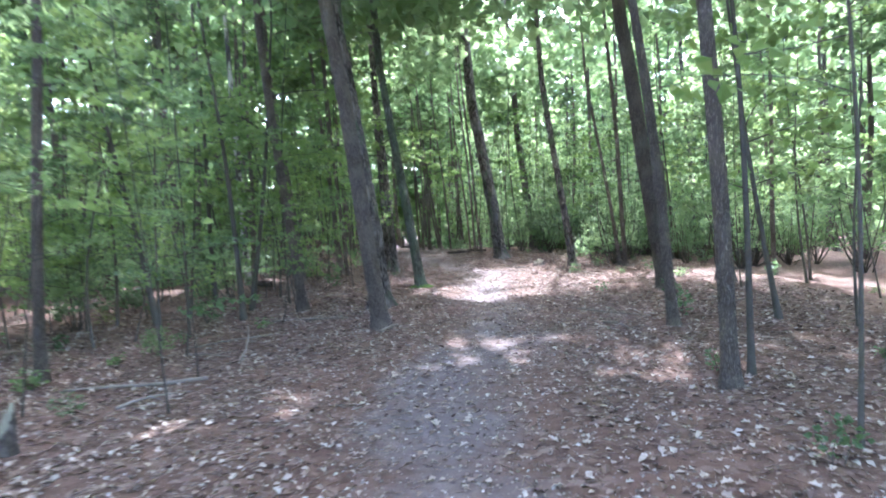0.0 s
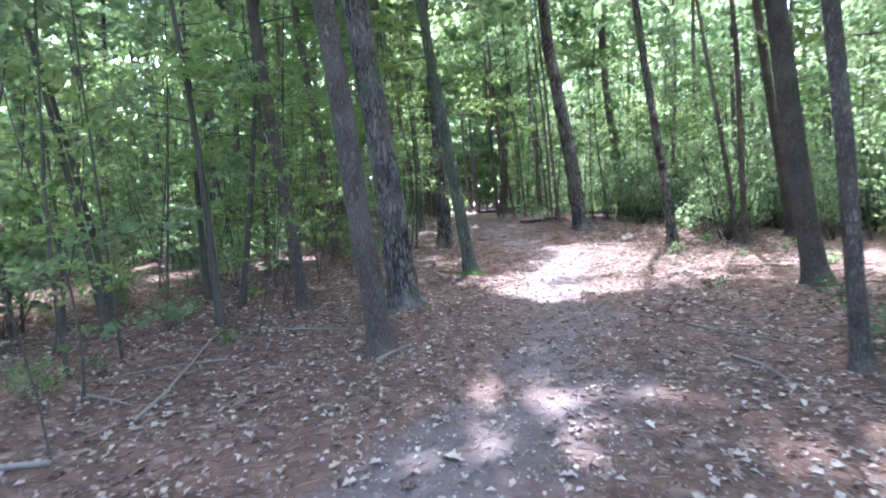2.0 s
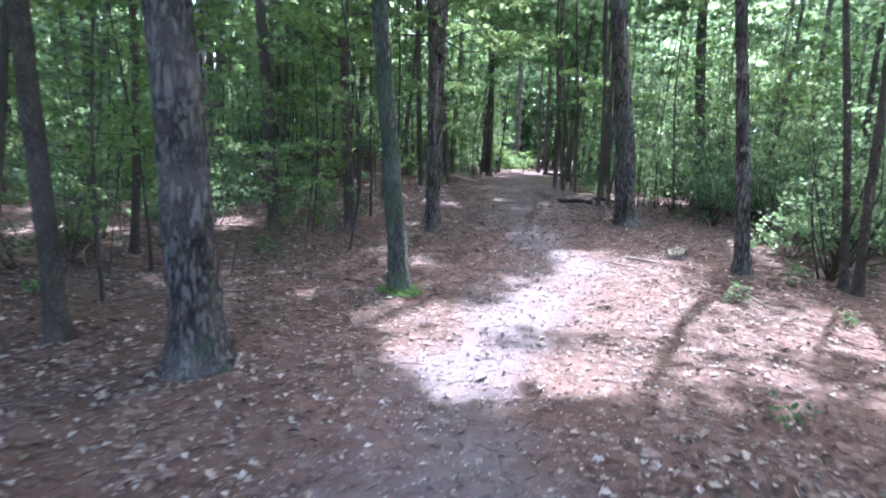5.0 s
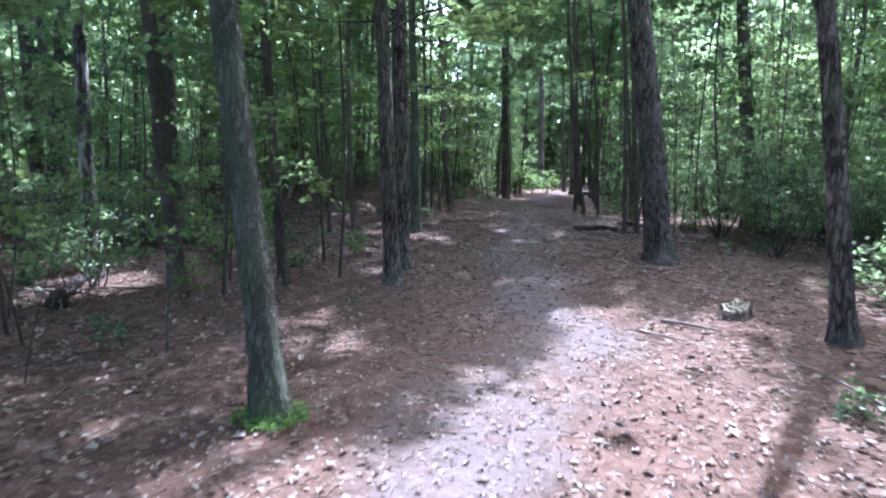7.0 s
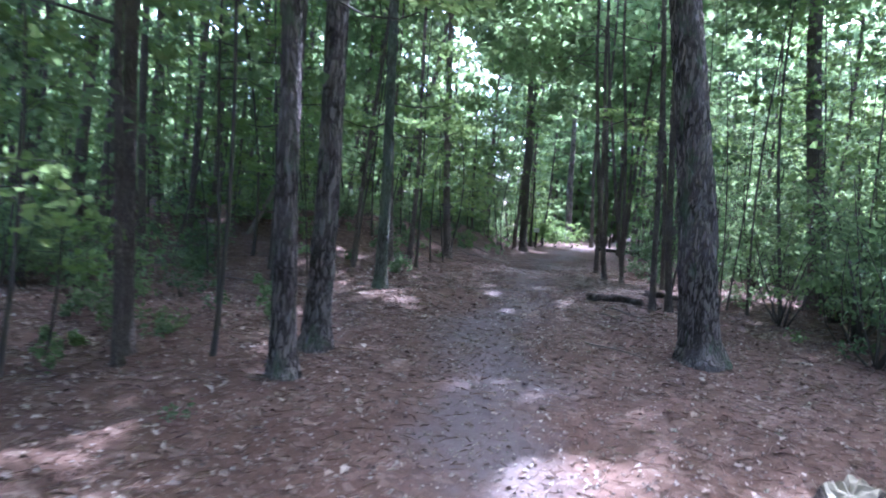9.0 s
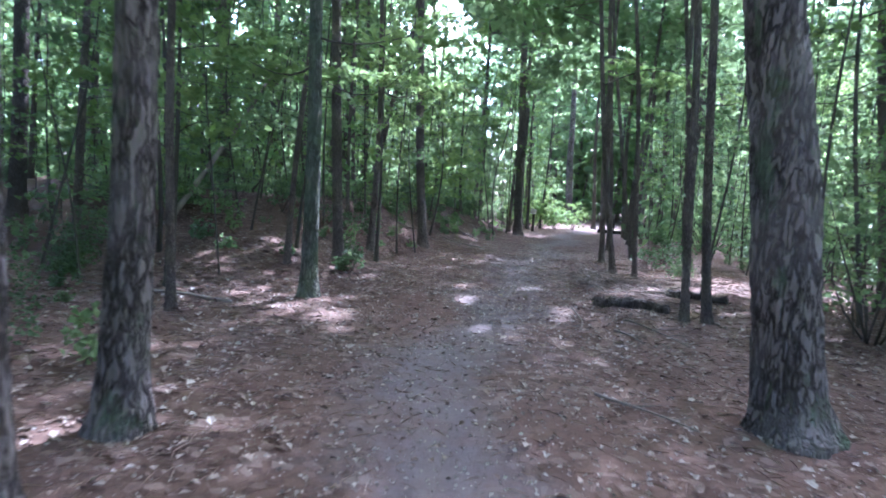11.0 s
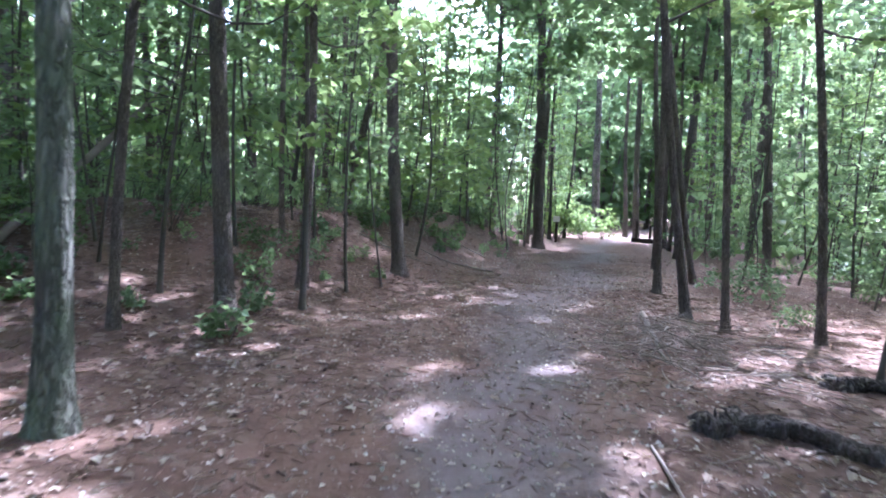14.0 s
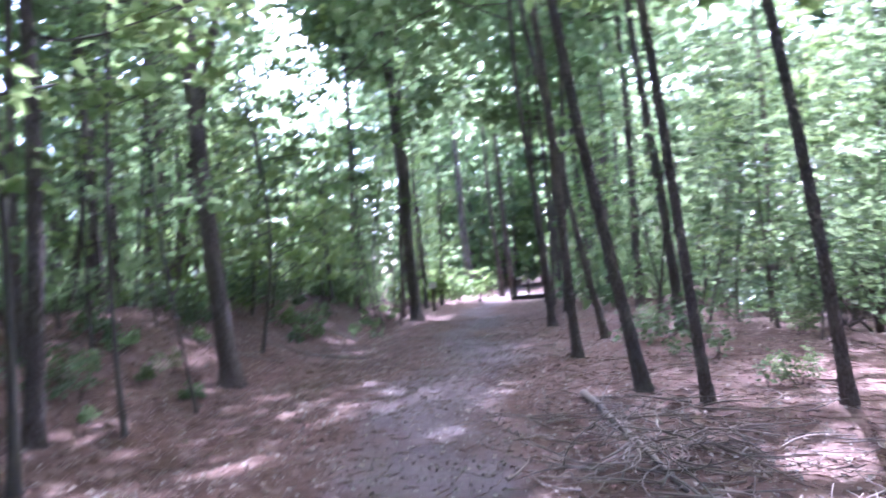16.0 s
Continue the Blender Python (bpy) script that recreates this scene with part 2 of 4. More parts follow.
# ---- sunlit places on the floor, above which the crowns leave gaps ----
GAPS = [(2.3, 9.3, 0.7), (2.6, 8.3, 0.75), (2.45, 7.2, 0.8), (3.1, 8.6, 0.9), (3.3, 7.2, 0.9), (2.5, 6.2, 0.8), (1.8, 5.6, 0.7), (3.2, 6.1, 0.5), (3.6, 9.6, 0.5), (2.2, 4.9, 0.5), (4.3, 6.4, 0.4), (4.7, 7.2, 0.4), (4.0, 5.1, 0.35), (2.9, 5.1, 0.4),
        (0.0, 8.3, 0.45), (-0.5, 8.0, 0.3), (-1.6, 13.8, 0.3), (-1.0, 16.2, 0.35), (0.85, 15.5, 0.3), (1.25, 17.2, 0.5), (1.3, 17.95, 0.5), (1.35, 20.3, 0.55), (1.7, 20.9, 0.5), (-5.5, 6.8, 0.6), (-6.9, 5.0, 0.6), (-4.4, 7.1, 0.5), (-7.2, 8.3, 0.6), (-1.7, 14.2, 0.25), (-2.2, 17.2, 0.3), (-0.2, 17.4, 0.3), (-0.5, 15.6, 0.25), (-1.1, 18.5, 0.25),
        (-0.1, -2.3, 0.45), (-6.5, 4.7, 0.6), (-3.7, 8.3, 0.95), (5.4, 10.8, 0.8), (2.3, 18.7, 0.65), (2.7, 19.8, 0.65), (3.4, 21.4, 0.55), (1.2, 5.4, 0.7), (2.3, 4.5, 0.8), (3.1, 4.8, 0.7), (1.6, 4.7, 0.6), (-6.1, 38.5, 1.3), (-5.0, 39.6, 0.9)]
_ragged = random.Random(77)
GAPS = [(x + _ragged.gauss(0, 0.55 * r), y + _ragged.gauss(0, 0.8 * r), r * _ragged.uniform(0.5, 0.9)) if r < 0.48 else (x, y, r) for x, y, r in GAPS for _ in range(4 if r < 0.48 else 1)]
GAP_AT = np.array([(x, y, gz(x, y)) for x, y, r in GAPS])
GAP_R = np.array([r for *_, r in GAPS])
SLANT = np.array([SUN.x / SUN.z, SUN.y / SUN.z])
WAY = np.array([eye for t, eye, target, roll in PATH])
WAY = np.concatenate([WAY[:-1] + (WAY[1:] - WAY[:-1]) * k for k in (0, 0.25, 0.5, 0.75)] + [WAY[-1:]])


# breaks in the canopy, through which the sky shows along the trail: a point, a direction and how fast they widen
BREAKS = [(np.array(at), np.array(way), width) for at, way, width in (((0.3, 14.5, 2.1), (-0.441, 0.815, 0.377), 0.06), ((2.7, 7.2, 2.2), (-0.428, 0.853, 0.299), 0.02))]


def clear_of(points, margin=0.0, wide=0.0):
    """Which points neither stop the light of a gap nor hang in the walker's way. wide: more room round the large gaps."""
    points = np.asarray(points, float)
    ok = np.ones(len(points), bool)
    for g, r in zip(GAP_AT, GAP_R):
        up = np.maximum(points[:, 2] - g[2], 0)[:, None]
        d = points[:, :2] - (g[:2] + SLANT * up)
        ok &= np.hypot(d[:, 0], d[:, 1]) > r * 0.95 + margin + (wide if r > 0.48 else 0)
    for at, way, width in BREAKS:
        d = points - at
        ahead = d @ way
        ok &= (ahead < 4) | (np.linalg.norm(d - ahead[:, None] * way, axis=1) > width * ahead * (0.8 + 0.35 * np.sin(points @ (1.7, 2.3, 1.9)) + 0.2 * np.sin(points @ (5.1, -3.7, 4.3))) + 0.5 * wide)
    for w in WAY:
        d = points - w
        ok &= (d ** 2).sum(1) > 1.1 ** 2
    return ok


# ---- building blocks ----
def tube(spine, radii, sides, wobble=0.0, seed=0, plates=0.0):
    """A tapered tube along a spine, with an uneven skin."""
    rnd = np.random.default_rng(seed)
    spine, radii = np.asarray(spine, float), np.asarray(radii, float)
    n = len(spine)
    tan = np.gradient(spine, axis=0)
    tan /= np.linalg.norm(tan, axis=1)[:, None]
    ref = np.array([0, 1, 0.0]) if abs(tan[:, 2]).mean() > 0.7 else np.array([0, 0, 1.0])
    a = np.cross(tan, ref)
    a /= np.linalg.norm(a, axis=1)[:, None]
    b = np.cross(tan, a)
    ang = np.linspace(0, 2 * np.pi, sides, endpoint=False)
    ph = rnd.uniform(0, 6.28, 6)
    h = np.linspace(0, n, n)[:, None]
    k = 1 + wobble * (0.5 * np.sin(2 * ang + ph[0] + 0.12 * h) + 0.35 * np.sin(3 * ang + ph[1] - 0.2 * h) + 0.3 * np.sin(5 * ang + ph[2] + 0.33 * h))
    if plates:
        k = k + plates * rnd.uniform(-1, 1, (n, sides)) + plates * 0.8 * np.sign(np.sin(7 * ang + 1.2 * np.sin(h * 0.8 + ph[3])))
    ring = spine[:, None] + radii[:, None, None] * k[..., None] * (np.cos(ang)[None, :, None] * a[:, None] + np.sin(ang)[None, :, None] * b[:, None])
    v = np.concatenate([ring.reshape(-1, 3), spine[-1:], spine[:1]])
    i = np.arange(n * sides).reshape(n, sides)
    j = np.roll(i, -1, 1)
    f = np.stack([i[:-1], j[:-1], j[1:], i[1:]], -1).reshape(-1, 4).tolist()
    f += [[int(i[-1, q]), int(j[-1, q]), n * sides] for q in range(sides)] + [[int(j[0, q]), int(i[0, q]), n * sides + 1] for q in range(sides)]
    return v, f


def joined(pieces):
    verts, faces, at = [], [], 0
    for v, f in pieces:
        verts.append(v)
        faces += [[q + at for q in g] for g in f]
        at += len(v)
    return np.concatenate(verts), faces


def leaves(points, sizes, seed=0, flat=0.6, lobed=False, narrow=0.5, curl=0.18):
    """Leaf blades, folded along the midrib, at the points."""
    rnd = np.random.default_rng(seed)
    points, n = np.asarray(points, float), len(points)
    sizes = np.broadcast_to(np.asarray(sizes, float), (n,))
    up = rnd.normal(0, 1, (n, 3)) * (1 - flat) + np.array([0, 0, 1.0]) * flat
    up /= np.linalg.norm(up, axis=1)[:, None]
    along = rnd.normal(0, 1, (n, 3))
    along -= (along * up).sum(1)[:, None] * up
    along /= np.linalg.norm(along, axis=1)[:, None]
    side = np.cross(up, along)
    if lobed:
        out = np.array([(0, 0, 0), (0.3, 0.12, 0.14), (0.2, 0.34, 0.05), (0.4, 0.6, 0.16), (0.22, 0.66, 0.05), (0.06, 1.0, -0.12), (-0.2, 0.7, 0.05), (-0.36, 0.58, 0.2), (-0.22, 0.36, 0.05), (-0.27, 0.14, 0.16)])
        tri = [(0, 1, 2), (0, 2, 4), (2, 3, 4), (0, 4, 5), (0, 5, 6), (0, 6, 8), (8, 6, 7), (0, 8, 9)]
    else:
        out = np.array([(0, 0, 0), (narrow, 0.45, curl), (0, 1.0, -0.05), (-narrow, 0.45, curl)])
        tri = [(0, 1, 2), (0, 2, 3)]
    out = out - np.array([0, 0.5, 0])
    v = points[:, None] + sizes[:, None, None] * (out[None, :, :1] * side[:, None] + out[None, :, 1:2] * along[:, None] + out[None, :, 2:] * up[:, None])
    m = len(out)
    f = (np.arange(n)[:, None, None] * m + np.array(tri)[None]).reshape(-1, 3)
    return v.reshape(-1, 3), f


def spray_points(rnd, start, heading, length, count, droop=0.15, width=0.28):
    """Points of leaves along a flat, forked branch."""
    s = rnd.uniform(0.15, 1, count) ** 0.8
    h = np.array(heading, float)
    h /= np.linalg.norm(h)
    side = np.cross(h, (0, 0, 1))
    side /= max(1e-6, np.linalg.norm(side))
    w = rnd.normal(0, width, count) * length * (0.25 + 0.75 * np.sin(np.pi * np.clip(s, 0, 1)))
    p = np.asarray(start)[None] + s[:, None] * length * h + w[:, None] * side
    p[:, 2] += -droop * length * s ** 2 + rnd.normal(0, 0.045, count)
    return p


def limb(rnd, start, heading, length, radius, sides=5, rings=6):
    k = np.linspace(0, 1, rings)[:, None]
    h = np.array(heading, float)
    h /= np.linalg.norm(h)
    bend = rnd.normal(0, 0.1, 3) * length
    sp = np.asarray(start)[None] + k * length * h + np.sin(k * np.pi) * bend
    return tube(sp, radius * (1 - 0.85 * k[:, 0]) + 0.002, sides, 0.1, int(rnd.integers(1e6)))


BARKS = {"pine": PINE, "oak": OAK, "moss": MOSSY, "white": PALE, "sap": TWIG, "fork": OAK}
LABELS = {"pine": ("pine_tree", "tall pine with grey-brown plated bark rising from leaf litter", "pine tree"),
          "oak": ("hardwood_tree", "slim dark-barked hardwood tree beside the trail", "tree"),
          "moss": ("mossy_tree", "leaning tree with mossy green-grey bark by the trail", "tree"),
          "white": ("peeling_tree", "slender tree with pale peeling bark patches", "tree"),
          "sap": ("sapling", "thin bent sapling with sparse green leaves", "sapling"),
          "fork": ("forked_tree", "dark tree forking into raised limbs by the trail", "tree")}


def trunk_spine(x, y, r, lx, ly, top, seed, low):
    z0 = gz(x, y)
    hs = np.unique(np.concatenate([[-0.12, 0, 0.05, 0.12, 0.22, 0.36], np.arange(0.5, 5.5, low), np.linspace(5.5, top, 9)]))
    hh = np.where(hs < 5, hs, 5 + (hs - 5) * 0.5)
    rnd = np.random.default_rng(seed)
    a, b = rnd.uniform(0, 6.28, 2)
    amp = 0.035 if r < 0.075 else 0.012 + 0.075 * r
    sx = x + lx * hh + amp * (np.sin(hs * 0.9 + a) - math.sin(a))
    sy = y + ly * 0.35 * hh + amp * (np.sin(hs * 0.8 + b) - math.sin(b))
    taper = r * np.clip(1 - 0.75 * np.maximum(hs, 0) / (top * 1.05), 0.08, 1)
    flare = 1 + 0.55 * np.exp(-np.maximum(hs, 0) / 0.16)
    return np.stack([sx, sy, z0 + hs], -1), taper * flare


def tree(x, y, r, lx, ly, kind, seed, low_limbs=(), over=None):
    """One tree of the wood that stands by the trail: trunk, limbs and crown."""
    rnd = np.random.default_rng(seed)
    small = kind == "sap"
    top = rnd.uniform(4.5, 6.5) if small else min(17, 7 + r * 70) * rnd.uniform(0.9, 1.1)
    fine = r > 0.08 and not small
    r *= 0.86 if kind == "oak" and r < 0.1 else 0.95
    sp, rad = trunk_spine(x, y, r, lx, ly, top, seed, (0.07 if kind == "pine" else 0.12) if fine else 0.3)
    origin = Vector((x, y, gz(x, y)))
    o = np.array(origin)
    name, label, cat = LABELS[kind]
    root = tagged(new(name), label, cat, "trees of the wood")
    root.location = origin
    v, f = tube(sp - o, rad, (34 if kind == "pine" else 22) if fine else 10, 0.07, seed, 0.05 if kind in ("pine", "moss") else 0.018 if fine else 0)
    mesh_object("trunk", v, f, BARKS[kind], root)
    at = lambda h: np.array([np.interp(h, sp[:, 2] - o[2], sp[:, k]) for k in range(3)])
    limbs, pts = [], []
    low = top * (0.3 if small else 0.62)
    thin = r < 0.075 and not small
    for k in range(9 if small else 11 if thin else 17):
        h = rnd.uniform(low, top * 0.97)
        a = rnd.uniform(0, 6.28)
        ln = (0.9 if small else 2.2 if thin else 3.0) * rnd.uniform(0.6, 1.2) * (1.15 - 0.5 * h / top)
        hd = (math.cos(a), math.sin(a), rnd.uniform(0.15, 0.6))
        limbs.append(limb(rnd, at(h), hd, ln, max(0.006, r * 0.28 * (1 - 0.6 * h / top))))
        pts.append(spray_points(rnd, at(h), hd, ln * 1.1, 26 if small else 45 if thin else 85, 0.1, 0.35))
    # over: heading of extra boughs, added to shade the floor below
    for k in range(8 if over is not None else 0):
        h, a = rnd.uniform(0.5, 0.85) * top, over + rnd.uniform(-0.7, 0.7)
        hd = (math.cos(a), math.sin(a), 0.15)
        limbs.append(limb(rnd, at(h), hd, 3.8, r * 0.22))
        pts.append(spray_points(rnd, at(h), hd, 4.2, 110, 0.1, 0.3) + rnd.normal(0, 0.22, (110, 3)))
    if kind == "fork":
        for a, hh in ((2.6, 0.0), (0.3, 0.1), (1.2, 0.5)):
            limbs.append(limb(rnd, at(6.5 + hh), (math.cos(a) * 0.6, 0.1, 1), 4.5, 0.075, 8))
    pts = np.concatenate(pts)
    limbs = [(v, f) for v, f in limbs if clear_of(v[:24], 0.1).all()]
    if limbs:
        for v, f in limbs:
            mesh_object("limb", v - o, f, BARKS[kind], root)
    pts = pts[clear_of(pts, rnd.normal(0.02, 0.16, len(pts)))]
    v, f = leaves(pts, rnd.uniform(0.09, 0.15, len(pts)) if small else rnd.uniform(0.2, 0.36, len(pts)), seed, 0.5)
    mesh_object("crown", v - o, f, LIME if small else GREEN, root, False)
    low_pts, low_wood = [], []
    for h, a, ln in low_limbs:
        hd = (math.cos(a), math.sin(a), 0.12)
        low_wood.append(limb(rnd, at(h), hd, ln, 0.014))
        for s in (0.3, 0.5, 0.7, 0.85):
            b = a + rnd.uniform(-0.9, 0.9)
            low_pts.append(spray_points(rnd, at(h) + np.array(hd) * ln * s * 0.9, (math.cos(b), math.sin(b), 0.02), 0.7, 26, 0.15, 0.3))
    if low_pts:
        for v, f in low_wood:
            mesh_object("low_branch", v - o, f, TWIG, root)
        p = np.concatenate(low_pts)
        p = p[clear_of(p, -0.2)]
        v, f = leaves(p, rnd.uniform(0.1, 0.17, len(p)), seed + 5, 0.75, True)
        tagged(mesh_object("low_foliage", v - o, f, LIME, root, False), "bright yellow-green lobed leaves")
    if kind == "moss" and y < 10:
        q = rnd.uniform(0, 6.28, 520)
        d = r * (1.25 + 1.3 * rnd.uniform(0, 1, 520) ** 2)
        p = np.stack([np.cos(q) * d, np.sin(q) * d, 0.02 + 0.1 * np.exp(-(d - r) / 0.05) * rnd.uniform(0, 1, 520)], -1)
        v, f = leaves(p, rnd.uniform(0.03, 0.06, 520), seed + 9, 0.3, False, 0.25)
        tagged(mesh_object("moss", v, f, MOSS, root, False), "bright green moss collar")
    return root


# x, y, radius, lean along x and y, kind
TREES = [
    (0.59, 1.43, 0.122, -0.134, 0.047, "oak"), (0.29, 3.50, 0.19, -0.122, 0.050, "pine"), (0.76, 6.10, 0.109, -0.140, 0.101, "moss"),
    (-1.11, 3.49, 0.099, -0.112, 0.052, "oak"), (4.54, 1.04, 0.082, -0.086, 0.057, "oak"), (5.53, 4.58, 0.155, -0.131, 0.048, "oak"),
    (4.20, -1.57, 0.087, -0.030, 0.045, "oak"), (6.82, 4.89, 0.123, -0.040, 0.045, "oak"), (4.52, -1.26, 0.035, -0.019, 0.045, "sap"),
    (5.90, 1.05, 0.040, -0.119, 0.043, "sap"), (2.80, 12.76, 0.198, -0.144, 0.077, "pine"), (7.08, 10.06, 0.120, -0.122, 0.050, "oak"),
    (4.56, 9.34, 0.100, -0.114, 0.110, "pine"), (5.72, 9.00, 0.059, -0.123, 0.107, "oak"), (5.81, 8.74, 0.072, -0.050, 0.064, "oak"),
    (-3.04, 4.30, 0.052, -0.053, 0.064, "sap"), (-3.10, 2.23, 0.051, -0.205, 0.033, "sap"), (-2.07, 3.57, 0.047, 0.111, 0.096, "sap"),
]
TREES += [
    (-3.31, 2.63, 0.042, -0.255, 0.039, "sap"), (-9.67, 15.36, 0.153, -0.023, 0.045, "oak"), (-1.90, 2.73, 0.051, -0.100, 0.043, "sap"),
    (-4.01, 8.57, 0.093, -0.061, 0.111, "white"), (-2.58, 8.58, 0.105, -0.128, 0.084, "oak"), (-1.72, 9.53, 0.075, -0.120, 0.087, "oak"),
    (-8.68, 14.23, 0.137, -0.072, 0.124, "oak"), (-0.30, 9.92, 0.103, -0.073, 0.038, "pine"), (-0.63, 10.79, 0.130, -0.030, 0.055, "pine"),
    (-1.92, 14.09, 0.092, -0.038, 0.080, "moss"), (-7.20, 12.63, 0.105, 0.018, 0.084, "oak"), (-5.20, 12.41, 0.076, -0.050, 0.050, "oak"),
    (-1.51, 9.30, 0.048, -0.074, 0.024, "oak"), (2.20, 15.81, 0.061, -0.088, 0.018, "oak"), (4.5, 19.1, 0.165, -0.1, 0.0, "oak"),
    (1.33, 25.08, 0.095, -0.069, 0.040, "oak"), (-6.33, 14.28, 0.074, -0.004, 0.099, "oak"),
]
TREES += [
    (-2.57, 12.77, 0.054, -0.045, 0.075, "oak"), (-3.68, 13.67, 0.040, -0.076, 0.058, "sap"), (-4.23, 14.20, 0.034, -0.027, 0.085, "sap"),
    (-3.03, 16.24, 0.093, -0.091, 0.014, "oak"), (-3.56, 20.05, 0.102, -0.088, 0.016, "oak"), (-4.90, 30.41, 0.170, -0.057, 0.031, "fork"),
    (-0.15, 21.95, 0.068, -0.061, 0.029, "oak"), (-0.93, 27.02, 0.081, -0.059, 0.030, "oak"), (0.49, 19.67, 0.062, -0.130, -0.006, "oak"),
    (0.92, 19.33, 0.048, -0.093, 0.013, "oak"), (0.15, 24.28, 0.065, -0.180, 0.002, "oak"), (1.98, 15.60, 0.053, -0.072, 0.060, "oak"),
    (1.76, 19.14, 0.049, -0.089, 0.015, "oak"), (-3.26, 15.32, 0.049, 0.042, 0.080, "oak"), (-2.91, 17.13, 0.031, -0.014, 0.053, "sap"),
]
TREES += [
    (-3.35, 17.63, 0.063, -0.019, 0.050, "oak"), (-5.87, 20.81, 0.066, -0.052, 0.033, "oak"), (-7.7, 24.2, 0.10, 0.26, 0.0, "oak"),
    (-8.1, 24.7, 0.07, -0.052, 0.033, "oak"), (-6.65, 28.92, 0.057, -0.067, 0.026, "sap"), (-4.2, 43.0, 0.16, -0.052, 0.033, "oak"),
    (-5.0, 44.5, 0.12, -0.058, 0.030, "oak"), (-7.6, 49.0, 0.26, -0.052, 0.033, "pine"), (-6.5, 36.5, 0.08, -0.036, 0.041, "sap"),
    (-6.39, 38.25, 0.070, 0.029, 0.074, "sap"), (-9.42, 24.75, 0.096, -0.021, 0.049, "oak"), (-4.45, 18.5, 0.045, -0.03, 0.02, "oak"),
]
# trees given added boughs that keep sun off the trail: number and heading
OVER = {28: 2.0, 41: 2.6, 42: 2.9, 45: 2.9, 33: 4.9, 43: 0.0, 39: 4.0, 40: 2.0, 60: 3.0, 0: 0.0, 1: 0.0, 4: 3.3, 5: 3.1, 6: 2.9, 7: 3.2, 3: 0.0, 2: 0.1, 12: 3.1, 13: 3.3, 27: 0.0, 38: 0.2, 25: 3.1, 26: 0.3}
LOW = {25: [(3.1, 0.0, 1.9), (3.6, -0.5, 1.7), (3.4, 0.9, 1.6), (3.9, -1.6, 1.8), (3.3, 3.6, 1.5)], 30: [(2.8, 3.4, 1.3), (3.1, 4.8, 1.4), (3.3, 2.2, 1.5), (3.5, 0.3, 1.3)],
       2: [(3.7, 2.4, 1.5), (4.1, 3.6, 1.6)], 23: [(3.0, 5.0, 1.6), (3.4, 3.6, 1.6)], 40: [(6.2, 0.2, 2.2), (5.2, 3.4, 2.0)], 36: [(2.8, 0.4, 1.2), (2.5, 3.0, 1.2)],
       50: [(2.8, 0.3, 1.2)], 3: [(3.4, 2.6, 1.6), (3.8, 0.4, 1.5), (3.0, 4.2, 1.3)], 48: [(2.7, 0.8, 1.4), (2.4, -0.9, 1.2)], 27: [(2.9, 0.5, 1.2), (2.6, 3.2, 1.1)],
       22: [(3.3, 2.8, 1.6), (3.7, 1.0, 1.4)], 37: [(2.4, 2.6, 1.0)], 43: [(3.3, 0.2, 1.4), (3.8, 1.4, 1.4)], 42: [(4.2, 0.9, 1.5), (3.5, -0.5, 1.3)], 47: [(3.0, 0.6, 1.3), (3.5, 1.8, 1.3)],
       7: [(3.2, 3.0, 1.5), (3.9, 0.8, 1.5)], 16: [(3.0, 2.0, 1.2)], 15: [(3.2, 1.2, 1.2), (2.7, 3.6, 1.2)]}
for k, row in enumerate(TREES):
    tree(*row, seed=100 + k, low_limbs=LOW.get(k, ()), over=OVER.get(k))

# ---- the wood behind: prototypes, then copies ----
TAKEN = [(t[0], t[1]) for t in TREES]
PLACE = np.random.default_rng(7)


def trailside_wood():
    """Trees added at random back from the trail, so that their boughs shade it but for the light gaps."""
    made = 0
    for k in range(900):
        y, side = PLACE.uniform(-2, 38), PLACE.choice([-1, 1])
        x = float(trail_x(y)) + side * PLACE.uniform(3.6, 8.0)
        r, z = PLACE.uniform(0.06, 0.105), gz(x, y)
        if side > 0 and y > 17 and k % 2:
            continue
        if min((x - a) ** 2 + (y - b) ** 2 for a, b in TAKEN) < 1.7 ** 2:
            continue
        if not clear_of([(x, y, z + h) for h in (0, 1, 2, 4, 6, 8)], 0.15).all() or ((WAY[:, 0] - x) ** 2 + (WAY[:, 1] - y) ** 2).min() < 3.2 ** 2:
            continue
        tree(x, y, r, PLACE.normal(0, 0.03), PLACE.normal(0, 0.05), "oak", 800 + made, over=math.pi if side > 0 else 0.0)
        TAKEN.append((x, y))
        made += 1
        if made == 20:
            break


trailside_wood()


